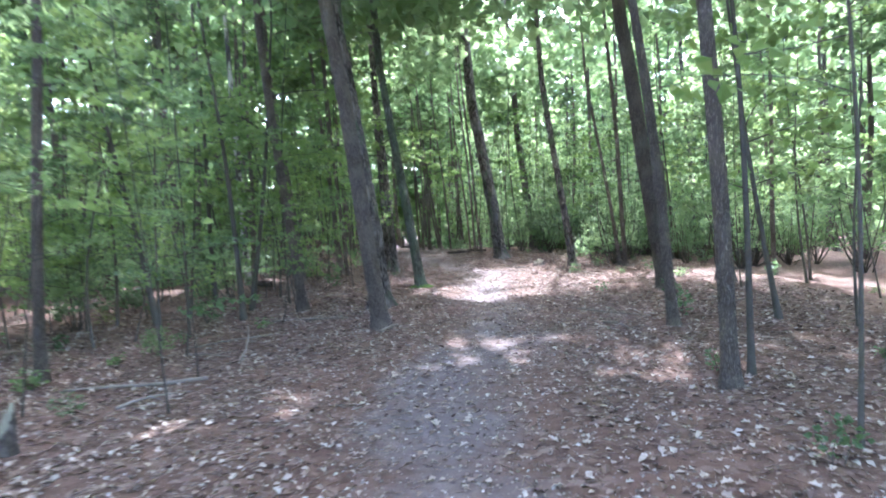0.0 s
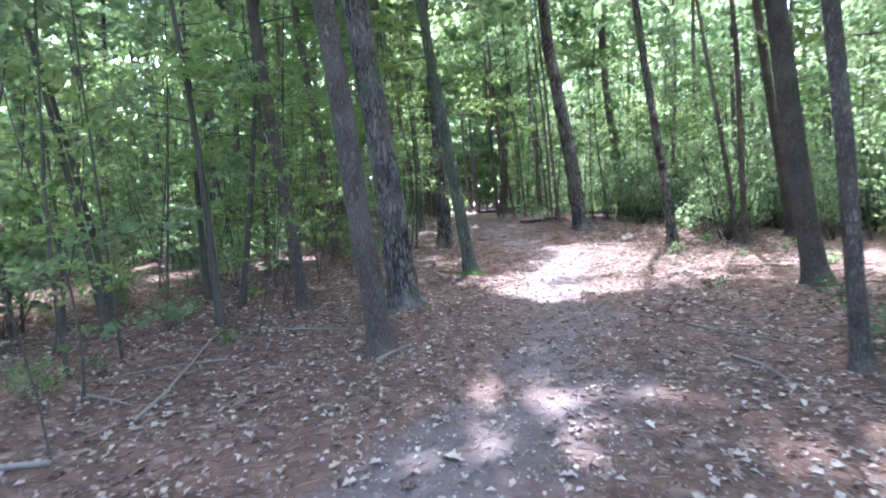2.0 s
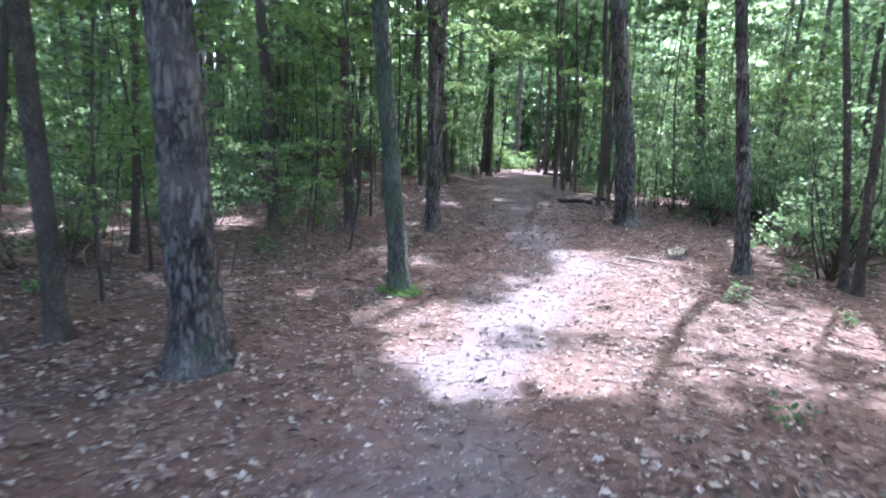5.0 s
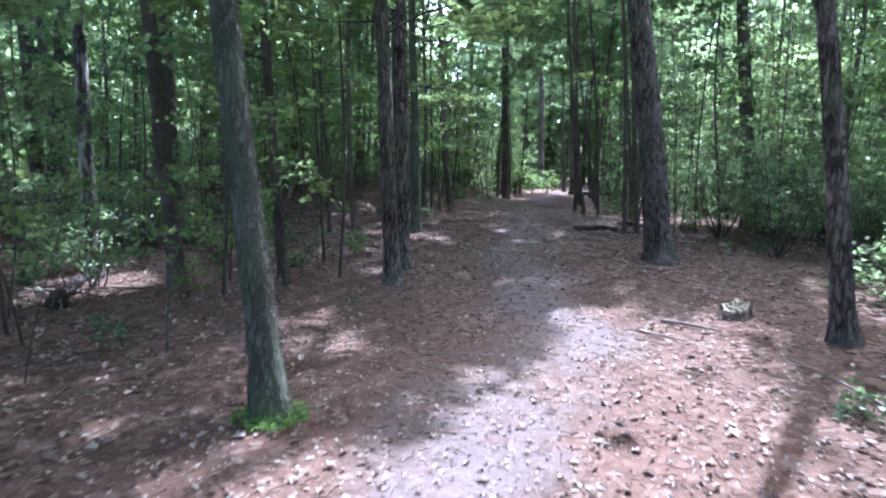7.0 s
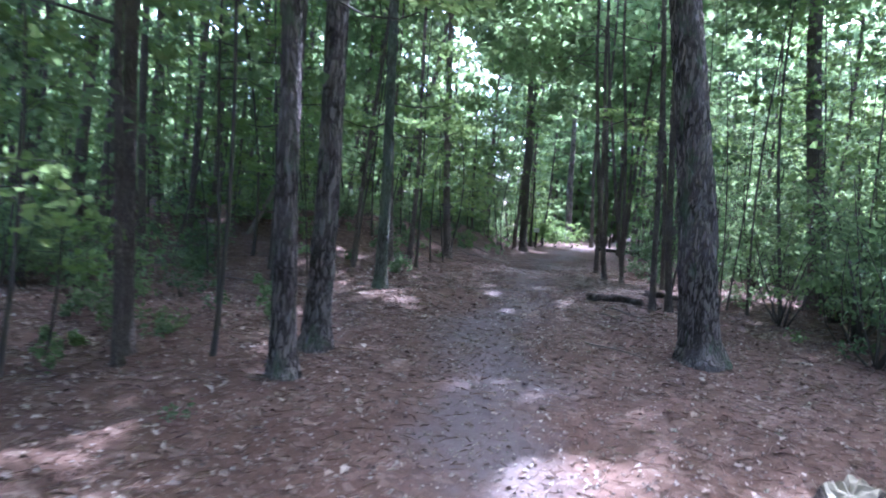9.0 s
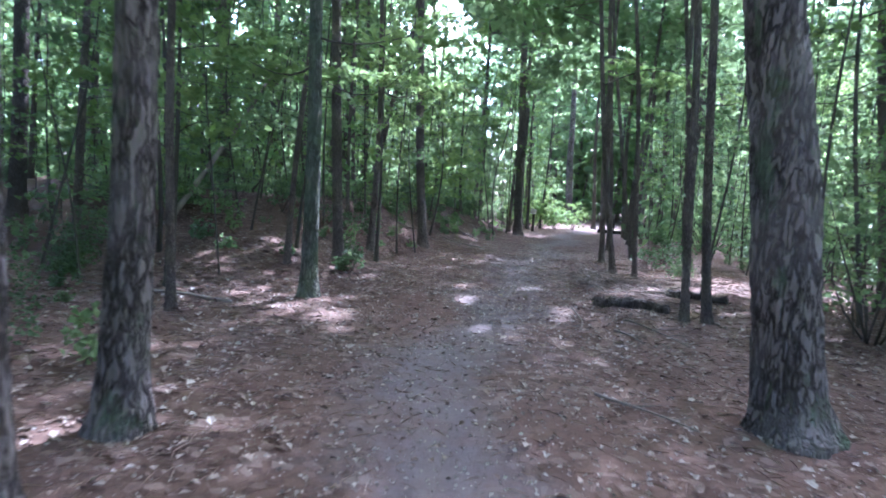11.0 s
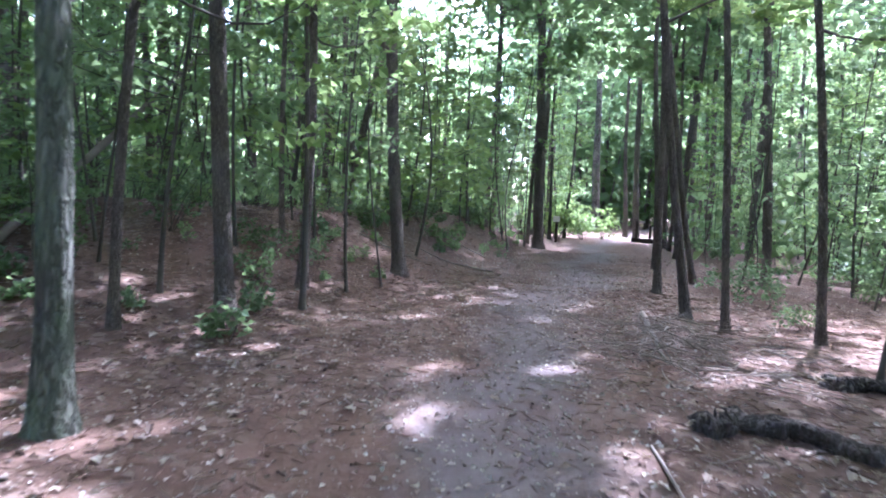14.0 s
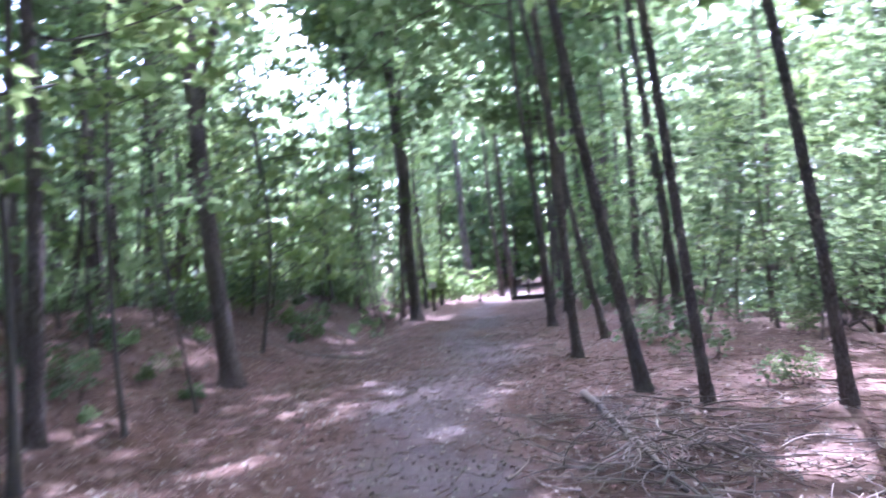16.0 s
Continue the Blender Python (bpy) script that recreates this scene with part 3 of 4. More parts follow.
def proto_tree(seed, height, r, crown_from, reach, count, leaf, bark, green, name, label, cat, limbs=18, bend=0.0, split=False):
    rnd = np.random.default_rng(seed)
    hs = np.concatenate([[-0.25, 0, 0.15], np.linspace(0.6, height, 14)])
    a, b = rnd.uniform(0, 6.28, 2)
    amp = bend or (0.12 if r < 0.06 else 0.07)
    lean = rnd.normal(0, 0.035, 2)
    sp = np.stack([lean[0] * hs + amp * (np.sin(hs * 0.7 + a) - math.sin(a)), lean[1] * hs + amp * (np.sin(hs * 0.6 + b) - math.sin(b)), hs], -1)
    rad = r * np.clip(1 - 0.85 * np.maximum(hs, 0) / height, 0.06, 1) * (1 + 0.4 * np.exp(-np.maximum(hs, 0) / 0.15))
    root = tagged(new(name), label, cat, "trees of the wood")
    wood = [tube(sp, rad, 9 if r > 0.04 else 6, 0.07, seed)]
    pts, per = [], max(8, count // limbs)
    for k in range(limbs):
        q = rnd.uniform(0, 1) ** 0.9
        h = crown_from + (height - crown_from) * q
        st = np.array([np.interp(h, hs, sp[:, i]) for i in range(3)])
        ang, ln = rnd.uniform(0, 6.28), reach * rnd.uniform(0.5, 1.1) * (1.1 - 0.6 * q)
        hd = (math.cos(ang), math.sin(ang), rnd.uniform(0.0, 0.45))
        wood.append(limb(rnd, st, hd, ln, max(0.004, r * 0.25), 3, 4))
        pts.append(spray_points(rnd, st, hd, ln * 1.1, per, 0.12, 0.3))
    v, f = wood[0] if split else joined(wood)
    mesh_object("trunk", v, f, bark, root)
    for v, f in wood[1:] if split else ():
        mesh_object("branch", v, f, bark, root)
    p = np.concatenate(pts)
    v, f = leaves(p, rnd.uniform(*leaf, len(p)), seed, 0.6)
    mesh_object("crown", v, f, green, root, False)
    return root


def proto_shrub(seed, height, reach, stems, count, leaf, green, name, label, cat):
    rnd = np.random.default_rng(seed)
    root = tagged(new(name), label, cat, "undergrowth of the wood")
    wood, pts = [], []
    for k in range(stems):
        a = rnd.uniform(0, 6.28)
        hd = (math.cos(a) * reach / height * 0.8, math.sin(a) * reach / height * 0.8, 1)
        ln = height * rnd.uniform(0.6, 1.1)
        wood.append(limb(rnd, (rnd.normal(0, 0.04), rnd.normal(0, 0.04), -0.06), hd, ln, 0.004 + 0.006 * height, 3, 5))
        u = np.array(hd) / np.linalg.norm(hd)
        for s in np.linspace(0.35, 1, 5):
            b = rnd.uniform(0, 6.28)
            pts.append(spray_points(rnd, u * ln * s, (math.cos(b), math.sin(b), 0.1), reach * 0.6, max(3, count // (stems * 5)), 0.2, 0.3))
    v, f = joined(wood)
    mesh_object("stem", v, f, TWIG, root)
    p = np.concatenate(pts)
    p[:, 2] = np.maximum(p[:, 2], 0.03)
    v, f = leaves(p, rnd.uniform(*leaf, len(p)), seed, 0.6)
    mesh_object("foliage", v, f, green, root, False)
    return root


def strew(protos, count, xs, ys, gap_trail, apart, crown, big, seed, sizes=(0.8, 1.2), keep=None, wide=0.0):
    """Stand copies of the prototypes in the wood, clear of trail, light gaps and one another."""
    rnd = np.random.default_rng(seed)
    placed, tries = 0, 0
    used = set()
    while placed < count and tries < count * 40:
        tries += 1
        x, y = rnd.uniform(*xs), rnd.uniform(*ys)
        if abs(x - trail_x(y)) < gap_trail or (keep and not keep(x, y)):
            continue
        if any((x - a) ** 2 + (y - b) ** 2 < apart ** 2 for a, b in TAKEN):
            continue
        s = rnd.uniform(*sizes)
        z = gz(x, y)
        hs = np.linspace(crown[0], crown[1], 5) * s
        col = np.stack([np.full(5, x), np.full(5, y), z + hs], -1)
        if not clear_of(col, crown[2] * s, wide).all():
            continue
        k = int(rnd.integers(len(protos)))
        m = Matrix.Translation((x, y, z)) @ Matrix.Rotation(rnd.uniform(0, 6.28), 4, "Z") @ Matrix.Scale(s, 4)
        if k in used:
            copy_thing(protos[k], m)
        else:
            protos[k].matrix_basis = m
            used.add(k)
        placed += 1
        if big:
            TAKEN.append((x, y))
    for k, p in enumerate(protos):
        if k not in used:
            for o in (*p.children_recursive, p):
                bpy.data.objects.remove(o)
    return placed


TALL = [proto_tree(300 + k, 15 + k % 3 * 1.5, 0.075 + 0.02 * (k % 4), 5.5 + k % 3, 3.3, 730, (0.28, 0.48), PINE if k == 1 else OAK, GREEN, "forest_tree", "straight dark forest tree with a high green crown", "tree", 24) for k in range(6)]
MIDDLE = [proto_tree(340 + k, 5.5 + k % 4, 0.022 + 0.008 * (k % 3), 1.7, 1.5, 650, (0.09, 0.17), TWIG, LIME if k % 3 == 0 else GREEN, "young_tree", "slender young tree with layered green leaves", "young tree") for k in range(7)]
SHRUB = [proto_shrub(380 + k, 0.8 + 0.3 * (k % 4), 0.6 + 0.1 * k, 6, 390, (0.055, 0.11), (DUSKY, GREEN, DUSKY, GREEN, DUSKY)[k], "shrub", "leafy green woodland shrub with thin stems", "shrub") for k in range(5)]
TALL2 = [proto_tree(320 + k, 15 + k, 0.1, 4.0, 3.3, 900, (0.28, 0.48), OAK, GREEN, "distant_tree", "tree closing the view where the trail bends away", "tree") for k in range(2)]
MIDDLE2 = [proto_tree(330 + k, 6 + k, 0.03, 0.8, 1.6, 900, (0.12, 0.22), TWIG, LIME if k else GREEN, "distant_young_tree", "leafy young tree where the trail bends away", "young tree") for k in range(2)]
POLE = [proto_tree(440 + k, 6 + k % 3, 0.013 + 0.006 * (k % 3), 2.2, 1.1, 310, (0.085, 0.15), TWIG, LIME if k % 2 else GREEN, "pole_sapling", "thin bare-stemmed sapling with a light leafy top", "sapling") for k in range(5)]
POLE2 = [proto_tree(460 + k, 6.5 + k % 3, 0.014 + 0.007 * (k % 3), 1.4, 0.9, 370, (0.065, 0.12), TWIG, GREEN if k % 2 else DUSKY, "thicket_sapling", "thin upright sapling in a crowded thicket", "sapling") for k in range(4)]
THICKET = [proto_shrub(470 + k, 1.7 + 0.4 * k, 0.95, 7, 600, (0.05, 0.092), (DUSKY, GREEN, GREEN)[k], "thicket_shrub", "tall dense shrub with small dull blue-green leaves", "shrub") for k in range(3)]
THICKET2 = [proto_shrub(480 + k, 1.3 + 0.4 * k, 0.9, 6, 600, (0.05, 0.095), (GREEN, DUSKY, GREEN)[k], "understory_shrub", "dark green shrub growing among thin trunks", "shrub") for k in range(3)]
POLE3 = [proto_tree(490 + k, 5.5 + k, 0.014 + 0.005 * k, 1.5, 1.0, 420, (0.07, 0.12), TWIG, LIME if k else GREEN, "bent_sapling", "thin crooked sapling with sparse bright leaves", "sapling", 18, 0.3) for k in range(3)]
POLE4 = [proto_tree(540 + k, 5.5 + k, 0.016 + 0.006 * k, 1.9, 1.1, 330, (0.085, 0.15), TWIG, LIME if k % 2 else GREEN, "crooked_sapling", "thin bent sapling standing on the bank", "sapling", 18, 0.26) for k in range(4)]
# SHADE: invented trees whose dense crowns keep sun off the far trail
SHADE = [proto_tree(550 + k, 15 + k, 0.08 + 0.02 * k, 6.5, 3.4, 950, (0.26, 0.42), OAK, GREEN, "trailside_tree", "dark straight tree added to shade the trail with its boughs", "tree", 24) for k in range(2)]
BANK = [proto_shrub(510 + k, 0.9 + 0.35 * k, 0.8, 5, 360, (0.055, 0.1), (DUSKY, GREEN)[k], "bank_bush", "dull green bush growing on the bank", "bush") for k in range(2)]
HILL = [proto_tree(520 + k, 9 + k, 0.05 + 0.015 * k, 1.6, 2.4, 800, (0.15, 0.28), OAK, GREEN, "understory_tree", "leafy understory tree with branches down to the ground layer", "tree") for k in range(3)]
SHRUB2 = [proto_shrub(400 + k, 0.9 + 0.3 * k, 0.7 + 0.1 * k, 5, 310, (0.055, 0.1), (GREEN, DUSKY, LIME)[k], "bush", "low bush with thin stems and dull green leaves", "bush") for k in range(3)]
UNDER = [proto_tree(570 + k, 2.8 + 0.7 * k, 0.014 + 0.003 * k, 0.35, 1.25, 620, (0.06, 0.12), TWIG, (GREEN, LIME, GREEN, DUSKY)[k], "understory_sapling", "bushy sapling with leafy twigs down to the litter", "sapling", 13, 0.14, True) for k in range(4)]
UNDER_FAR = [proto_tree(580 + k, 3.2 + 0.9 * k, 0.016 + 0.004 * k, 0.3, 1.4, 580, (0.08, 0.15), TWIG, (GREEN, DUSKY, LIME)[k], "thicket_tree", "small leafy tree filling the space between trunks", "small tree", 24, 0.14) for k in range(3)]
BACK = [proto_tree(620 + k, 3.4 + 0.9 * k, 0.016 + 0.004 * k, 0.3, 1.4, 580, (0.08, 0.15), TWIG, (GREEN, LIME)[k], "bank_tree", "small leafy tree growing on the bank", "small tree", 24, 0.14) for k in range(2)]
HEDGE = [proto_shrub(590 + k, 1.9 + 0.4 * k, 1.0, 8, 640, (0.05, 0.092), (GREEN, DUSKY, GREEN)[k], "dense_shrub", "dense shrub of small dark green leaves", "shrub") for k in range(3)]
SEEDLING = [proto_shrub(420 + k, 0.22 + 0.08 * k, 0.22, 3, 60, (0.045, 0.08), (GREEN, DUSKY, DUSKY)[k], "seedling", "small green seedling growing out of leaf litter", "seedling") for k in range(3)]

strew(TALL, 152, (-18, 18), (-14, 62), 2.5, 1.3, (6, 15, 0.9), True, 11, keep=lambda x, y: abs(x - trail_x(y)) > 7.5 or not -2 < y < 38, wide=1.5)
NEAR_SAPLING = tagged(copy_thing(POLE[1], pose(4.45, -3.0, gz(4.45, -3.0), 0, 0, 70)), "leafy sapling growing close beside the trail")
strew(MIDDLE, 132, (-14, 15), (0, 50), 2.8, 0.7, (1.5, 6, 0.5), True, 12, (0.7, 1.25), wide=0.6)
strew(POLE, 110, (-11, 12), (-2, 44), 2.1, 0.5, (2.5, 7, 0.2), True, 16, (0.75, 1.2), lambda x, y: ((WAY[:, 0] - x) ** 2 + (WAY[:, 1] - y) ** 2).min() > 5.0)
strew(TALL2, 16, (-16, -1), (60, 76), 0.0, 1.2, (6, 15, 0.9), True, 28)
strew(MIDDLE2, 22, (-14, 0), (56, 70), 0.0, 0.8, (1.5, 6, 0.5), True, 29)
far_from_way = lambda d: lambda x, y: ((WAY[:, 0] - x) ** 2 + (WAY[:, 1] - y) ** 2).min() > d * d
strew(SHRUB, 120, (-15, 16), (-3, 48), 2.7, 0.45, (0.1, 1.0, -0.1), False, 13, (0.6, 1.3), far_from_way(5.0))
strew(SHRUB2, 100, (-12, 10), (-4, 34), 2.4, 0.4, (0.1, 1.0, -0.1), False, 15, (0.35, 0.8), far_from_way(3.2))
strew(THICKET, 72, (3.6, 14), (9, 34), 2.6, 0.4, (0.1, 1.6, -0.1), False, 17, (0.7, 1.2), far_from_way(3.6))
for x, y, k, turn, size in ((-3.5, 8.15, 1, 20, 0.75), (-4.5, 8.3, 0, 140, 0.8), (5.4, 10.9, 0, 80, 0.9), (6.0, 10.5, 1, 200, 0.8)):
    tagged(copy_thing(THICKET2[k], pose(x, y, gz(x, y), 0, 0, turn) @ Matrix.Scale(size, 4)), "sunlit pale green shrub beside a slender trunk")
# brightness comes from the LIME colour as well as from the gap above
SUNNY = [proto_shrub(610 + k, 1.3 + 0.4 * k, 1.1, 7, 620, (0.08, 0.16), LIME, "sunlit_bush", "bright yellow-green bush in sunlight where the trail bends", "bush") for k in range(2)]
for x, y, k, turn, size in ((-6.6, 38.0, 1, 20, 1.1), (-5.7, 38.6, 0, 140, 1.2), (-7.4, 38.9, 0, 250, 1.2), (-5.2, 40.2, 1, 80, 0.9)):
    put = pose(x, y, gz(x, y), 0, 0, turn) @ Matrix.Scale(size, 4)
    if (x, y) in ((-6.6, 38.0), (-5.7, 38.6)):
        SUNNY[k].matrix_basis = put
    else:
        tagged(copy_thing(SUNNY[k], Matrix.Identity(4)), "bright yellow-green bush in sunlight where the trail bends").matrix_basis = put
strew(HILL, 36, (-27, -8), (4, 46), 5.0, 1.6, (2, 9, 0.6), True, 38)
strew(THICKET2, 42, (-12, -2.6), (5, 15), 3.0, 0.4, (0.1, 1.6, -0.1), False, 18, (0.5, 0.95), far_from_way(4.0))
strew(POLE2, 85, (2.6, 13), (12, 40), 2.2, 0.35, (2.5, 7, 0.1), True, 19, (0.7, 1.1), far_from_way(2.6), 0.5)
strew(POLE3, 38, (-8, -0.6), (-2, 8), 2.2, 0.4, (2.0, 6, 0.1), True, 27, (0.6, 0.95), far_from_way(2.6))
strew(POLE4, 60, (-14, -4.2), (13, 38), 2.2, 0.5, (2.5, 6, 0.1), True, 53, (0.7, 1.15), far_from_way(3.0))
strew(SHADE, 11, (-9, 0.5), (30, 44), 2.1, 1.0, (7, 15, 0.9), True, 51)
strew(BANK, 75, (-15, -3.5), (14, 31), 2.6, 0.4, (0.1, 0.8, -0.2), False, 35, (0.5, 1.0), far_from_way(3.4))
CLUMP = [proto_tree(600 + k, 5.5 + k, 0.017 + 0.006 * k, 1.0, 1.0, 420, (0.06, 0.11), TWIG, (GREEN, LIME, GREEN)[k], "leaning_sapling", "thin crooked sapling of a many-stemmed clump", "sapling", 16, 0.28) for k in range(3)]
strew(CLUMP, 46, (0.8, 7), (17, 34), 1.9, 0.3, (2.0, 6, 0.1), True, 64, (0.65, 1.1), far_from_way(2.6), 0.4)
strew(UNDER, 70, (-13, -1.6), (-3, 16), 3.0, 0.5, (0.1, 2.4, -0.1), False, 61, (0.7, 1.2), far_from_way(3.6))
strew(UNDER_FAR, 24, (2.6, 12), (15, 40), 2.6, 0.5, (0.1, 2.4, -0.1), False, 65, (0.8, 1.35), far_from_way(3.6))
strew(BACK, 24, (-14, -3), (15, 46), 3.2, 0.5, (0.1, 2.4, -0.1), False, 62, (0.8, 1.35), far_from_way(4.0))
strew(HEDGE, 66, (4.2, 12), (8, 24), 3.0, 0.35, (0.1, 1.6, -0.1), False, 63, (0.8, 1.25), far_from_way(3.4))
SPRIG = [proto_shrub(630 + k, 0.25 + 0.12 * k, 0.3, 1, 90, (0.05, 0.085), (GREEN, DUSKY, GREEN)[k], "woodland_plant", "low green woodland plant on the shaded bank", "plant") for k in range(3)]
strew(SPRIG, 120, (-9, -1.5), (8, 30), 2.2, 0.25, (0.0, 0.3, -0.3), False, 66, (0.6, 1.2), far_from_way(2.2))
tagged(copy_thing(THICKET2[0], pose(-2.0, 0.1, gz(-2.0, 0.1), 0, 0, 40) @ Matrix.Scale(0.45, 4)), "low green bush among dead sticks beside the trail")
strew(SEEDLING, 110, (-8, 9), (-5, 30), 1.9, 0.25, (0.0, 0.3, -0.2), False, 14, (0.5, 1.05))


# ---- far woods ----
def far_woods():
    rnd = np.random.default_rng(21)
    wood, pts = [], []
    for k in range(680):
        a, d = rnd.normal(0, 1.0) if k % 3 else rnd.uniform(0, 6.28), rnd.uniform(22, 90)
        x, y = math.sin(a) * d, 12 + math.cos(a) * d
        if abs(x) < 18 and -13 < y < 58 or abs(x - trail_x(y)) < 3 and y < 58:
            continue
        z, h, r = gz(x, y), rnd.uniform(13, 18), rnd.uniform(0.08, 0.22)
        sp = np.stack([np.full(5, x) + np.linspace(0, rnd.normal(0, 0.7), 5), np.full(5, y), z + np.linspace(-0.2, h, 5)], -1)
        wood.append(tube(sp, r * np.linspace(1, 0.2, 5), 5))
        n = 165
        q = rnd.uniform(0.02, 1, n)
        ang, rr = rnd.uniform(0, 6.28, n), 3.4 * np.sqrt(rnd.uniform(0, 1, n)) * (1.15 - 0.6 * q)
        pts.append(np.stack([x + np.cos(ang) * rr, y + np.sin(ang) * rr, z + 0.4 + q * h], -1))
    v, f = joined(wood)
    ob = mesh_object("far_woods", v, f, OAK)
    tagged(ob, "distant dense forest of trunks and green foliage", "woods", kind="stuff")
    p = np.concatenate(pts)
    v, f = leaves(p, rnd.uniform(0.55, 1.05, len(p)), 22, 0.3)
    tagged(mesh_object("foliage", v, f, GREEN, ob, False), kind="stuff")


far_woods()


def far_undergrowth():
    rnd = np.random.default_rng(25)
    a, d = rnd.uniform(-2.4, 2.4, 5200), rnd.uniform(22, 75, 5200)
    x, y = np.sin(a) * d, 8 + np.cos(a) * d
    ok = (np.abs(x - trail_x(y)) > 3.0) | (y > 60)
    x, y = x[ok], y[ok]
    tall = rnd.uniform(0.8, 4.5, len(x))
    pts = []
    for k in range(7):
        q = rnd.uniform(0.03, 1, len(x))
        pts.append(np.stack([x + rnd.normal(0, 0.55, len(x)), y + rnd.normal(0, 0.55, len(x)), ground_z(x, y) + q * tall], -1))
    p = np.concatenate(pts)
    v, f = leaves(p, rnd.uniform(0.22, 0.5, len(p)), 26, 0.35)
    tagged(mesh_object("far_undergrowth", v, f, GREEN, None, False), "distant low green undergrowth between the trunks", "undergrowth", kind="stuff")


far_undergrowth()


# ---- litter on the floor ----
def litter():
    rnd = np.random.default_rng(31)
    n = 84000
    x, y = rnd.uniform(-7, 8, n), rnd.uniform(-7.5, 30, n)
    d = np.abs(x - trail_x(y))
    keep = rnd.uniform(0, 1, n) < np.clip(0.5 + 0.3 * d, 0, 1) * np.where(y > 18, 0.55, 1)
    x, y = x[keep], y[keep]
    p = np.stack([x, y, ground_z(x, y) + rnd.uniform(0.004, 0.018, len(x))], -1)
    large = np.where(y < 4, 0.78, 0.6)
    v, f = leaves(p, (0.026 + 0.07 * rnd.uniform(0, 1, len(p)) ** 1.6) * large, 32, 0.8, False, 0.36, 0.16)
    tagged(mesh_object("leaf_litter", v, f, DEAD, None, False), "curled brown and tan fallen leaves strewn on the ground", "leaf litter", kind="stuff")
    n = 15000
    x, y = rnd.uniform(-5, 6.5, n), rnd.uniform(-7, 16, n)
    keep = rnd.uniform(0, 1, n) < np.clip(0.25 + 0.3 * np.abs(x - trail_x(y)), 0, 1) * np.where(y < 4, 1, 0.5)
    x, y = x[keep], y[keep]
    p = np.stack([x, y, ground_z(x, y) + rnd.uniform(0.01, 0.025, len(x))], -1)
    v, f = leaves(p, rnd.uniform(0.045, 0.085, len(p)), 36, 0.82, True)
    tagged(mesh_object("oak_leaf_litter", v, f, DEAD, None, False), "lobed brown oak leaves scattered over the ground", "leaf litter", kind="stuff")
    n = 38000
    y = rnd.uniform(-6, 26, n)
    x = trail_x(y) + rnd.normal(0, 1.5, n)
    p = np.stack([x, y, ground_z(x, y) + rnd.uniform(0.003, 0.01, n)], -1)
    v, f = leaves(p, 0.012 + 0.028 * rnd.uniform(0, 1, n) ** 2, 37, 0.75, False, 0.42, 0.15)
    tagged(mesh_object("leaf_flecks", v, f, FLECK, None, False), "small pale leaf scraps and grit on the trodden trail", "leaf litter", kind="stuff")
    n = 78000
    x, y = rnd.uniform(-6, 7, n), rnd.uniform(-7, 22, n)
    keep = rnd.uniform(0, 1, n) < np.clip(0.18 + 0.5 * np.abs(x - trail_x(y)), 0, 1)
    x, y = x[keep], y[keep]
    p = np.stack([x, y, ground_z(x, y) + rnd.uniform(0.003, 0.012, len(x))], -1)
    v, f = leaves(p, rnd.uniform(0.07, 0.16, len(p)), 33, 0.93, False, 0.014, 0.02)
    tagged(mesh_object("pine_straw", v, f, NEEDLE, None, False), "reddish brown pine needles strewn on the ground", "pine straw", kind="stuff")


litter()


def big_leaf(x, y, size, seed, label="large pale fallen leaf lying on the trail"):
    v, f = leaves([(0, 0, 0.012)], size, seed, 0.97, True)
    ob = mesh_object("fallen_leaf", v, f, PALE_LEAF, None, False)
    ob.location = (x, y, gz(x, y) + 0.01)
    tagged(ob, label, "leaf", "large fallen leaves")


PALE_LEAF = wood_material("pale_dry_leaf", (0.33, 0.26, 0.21), (0.56, 0.48, 0.42), 0.7)
RND = random.Random(5)
big_leaf(1.61, -0.58, 0.15, 1, "large white dry leaf lying on the trail")
for k in range(34):
    y = RND.uniform(-3, 20)
    big_leaf(float(trail_x(y)) + RND.uniform(-2.6, 2.6), y, RND.uniform(0.07, 0.12), 2 + k)


# ---- dead wood ----
def stick(a, b, r, seed, lift=0.02, mat=None, parent=None, name="stick", bow=0.05, side=True):
    rnd = np.random.default_rng(seed)
    a, b = np.array(a, float), np.array(b, float)
    ln = np.linalg.norm(b - a)
    k = np.linspace(0, 1, 8)[:, None]
    sp = a + (b - a) * k + np.sin(k * np.pi) * rnd.normal(0, bow, 3) * ln * np.array([1, 1, 0.2])
    if len(a) == 3 and a[2] == 0:
        sp[:, 2] = [gz(p[0], p[1]) + r * 0.6 + lift * math.sin(q * 3.1) for p, q in zip(sp, k[:, 0])]
    rad = r * (1 - 0.6 * k[:, 0])
    pieces = [tube(sp, rad, 7, 0.12, seed)]
    if side:
        for s in (3, 5):
            d = (b - a) / ln
            w = np.array([-d[1], d[0], 0.15]) * rnd.choice([-1, 1]) + d * 0.9
            pieces.append(limb(rnd, sp[s], w, ln * rnd.uniform(0.12, 0.28), rad[s] * 0.6))
    v, f = joined(pieces)
    o = sp[0].copy()
    ob = mesh_object(name, v - (o if parent is None else 0), f, mat or DEADWOOD, parent)
    if parent is None:
        ob.location = o
    return ob


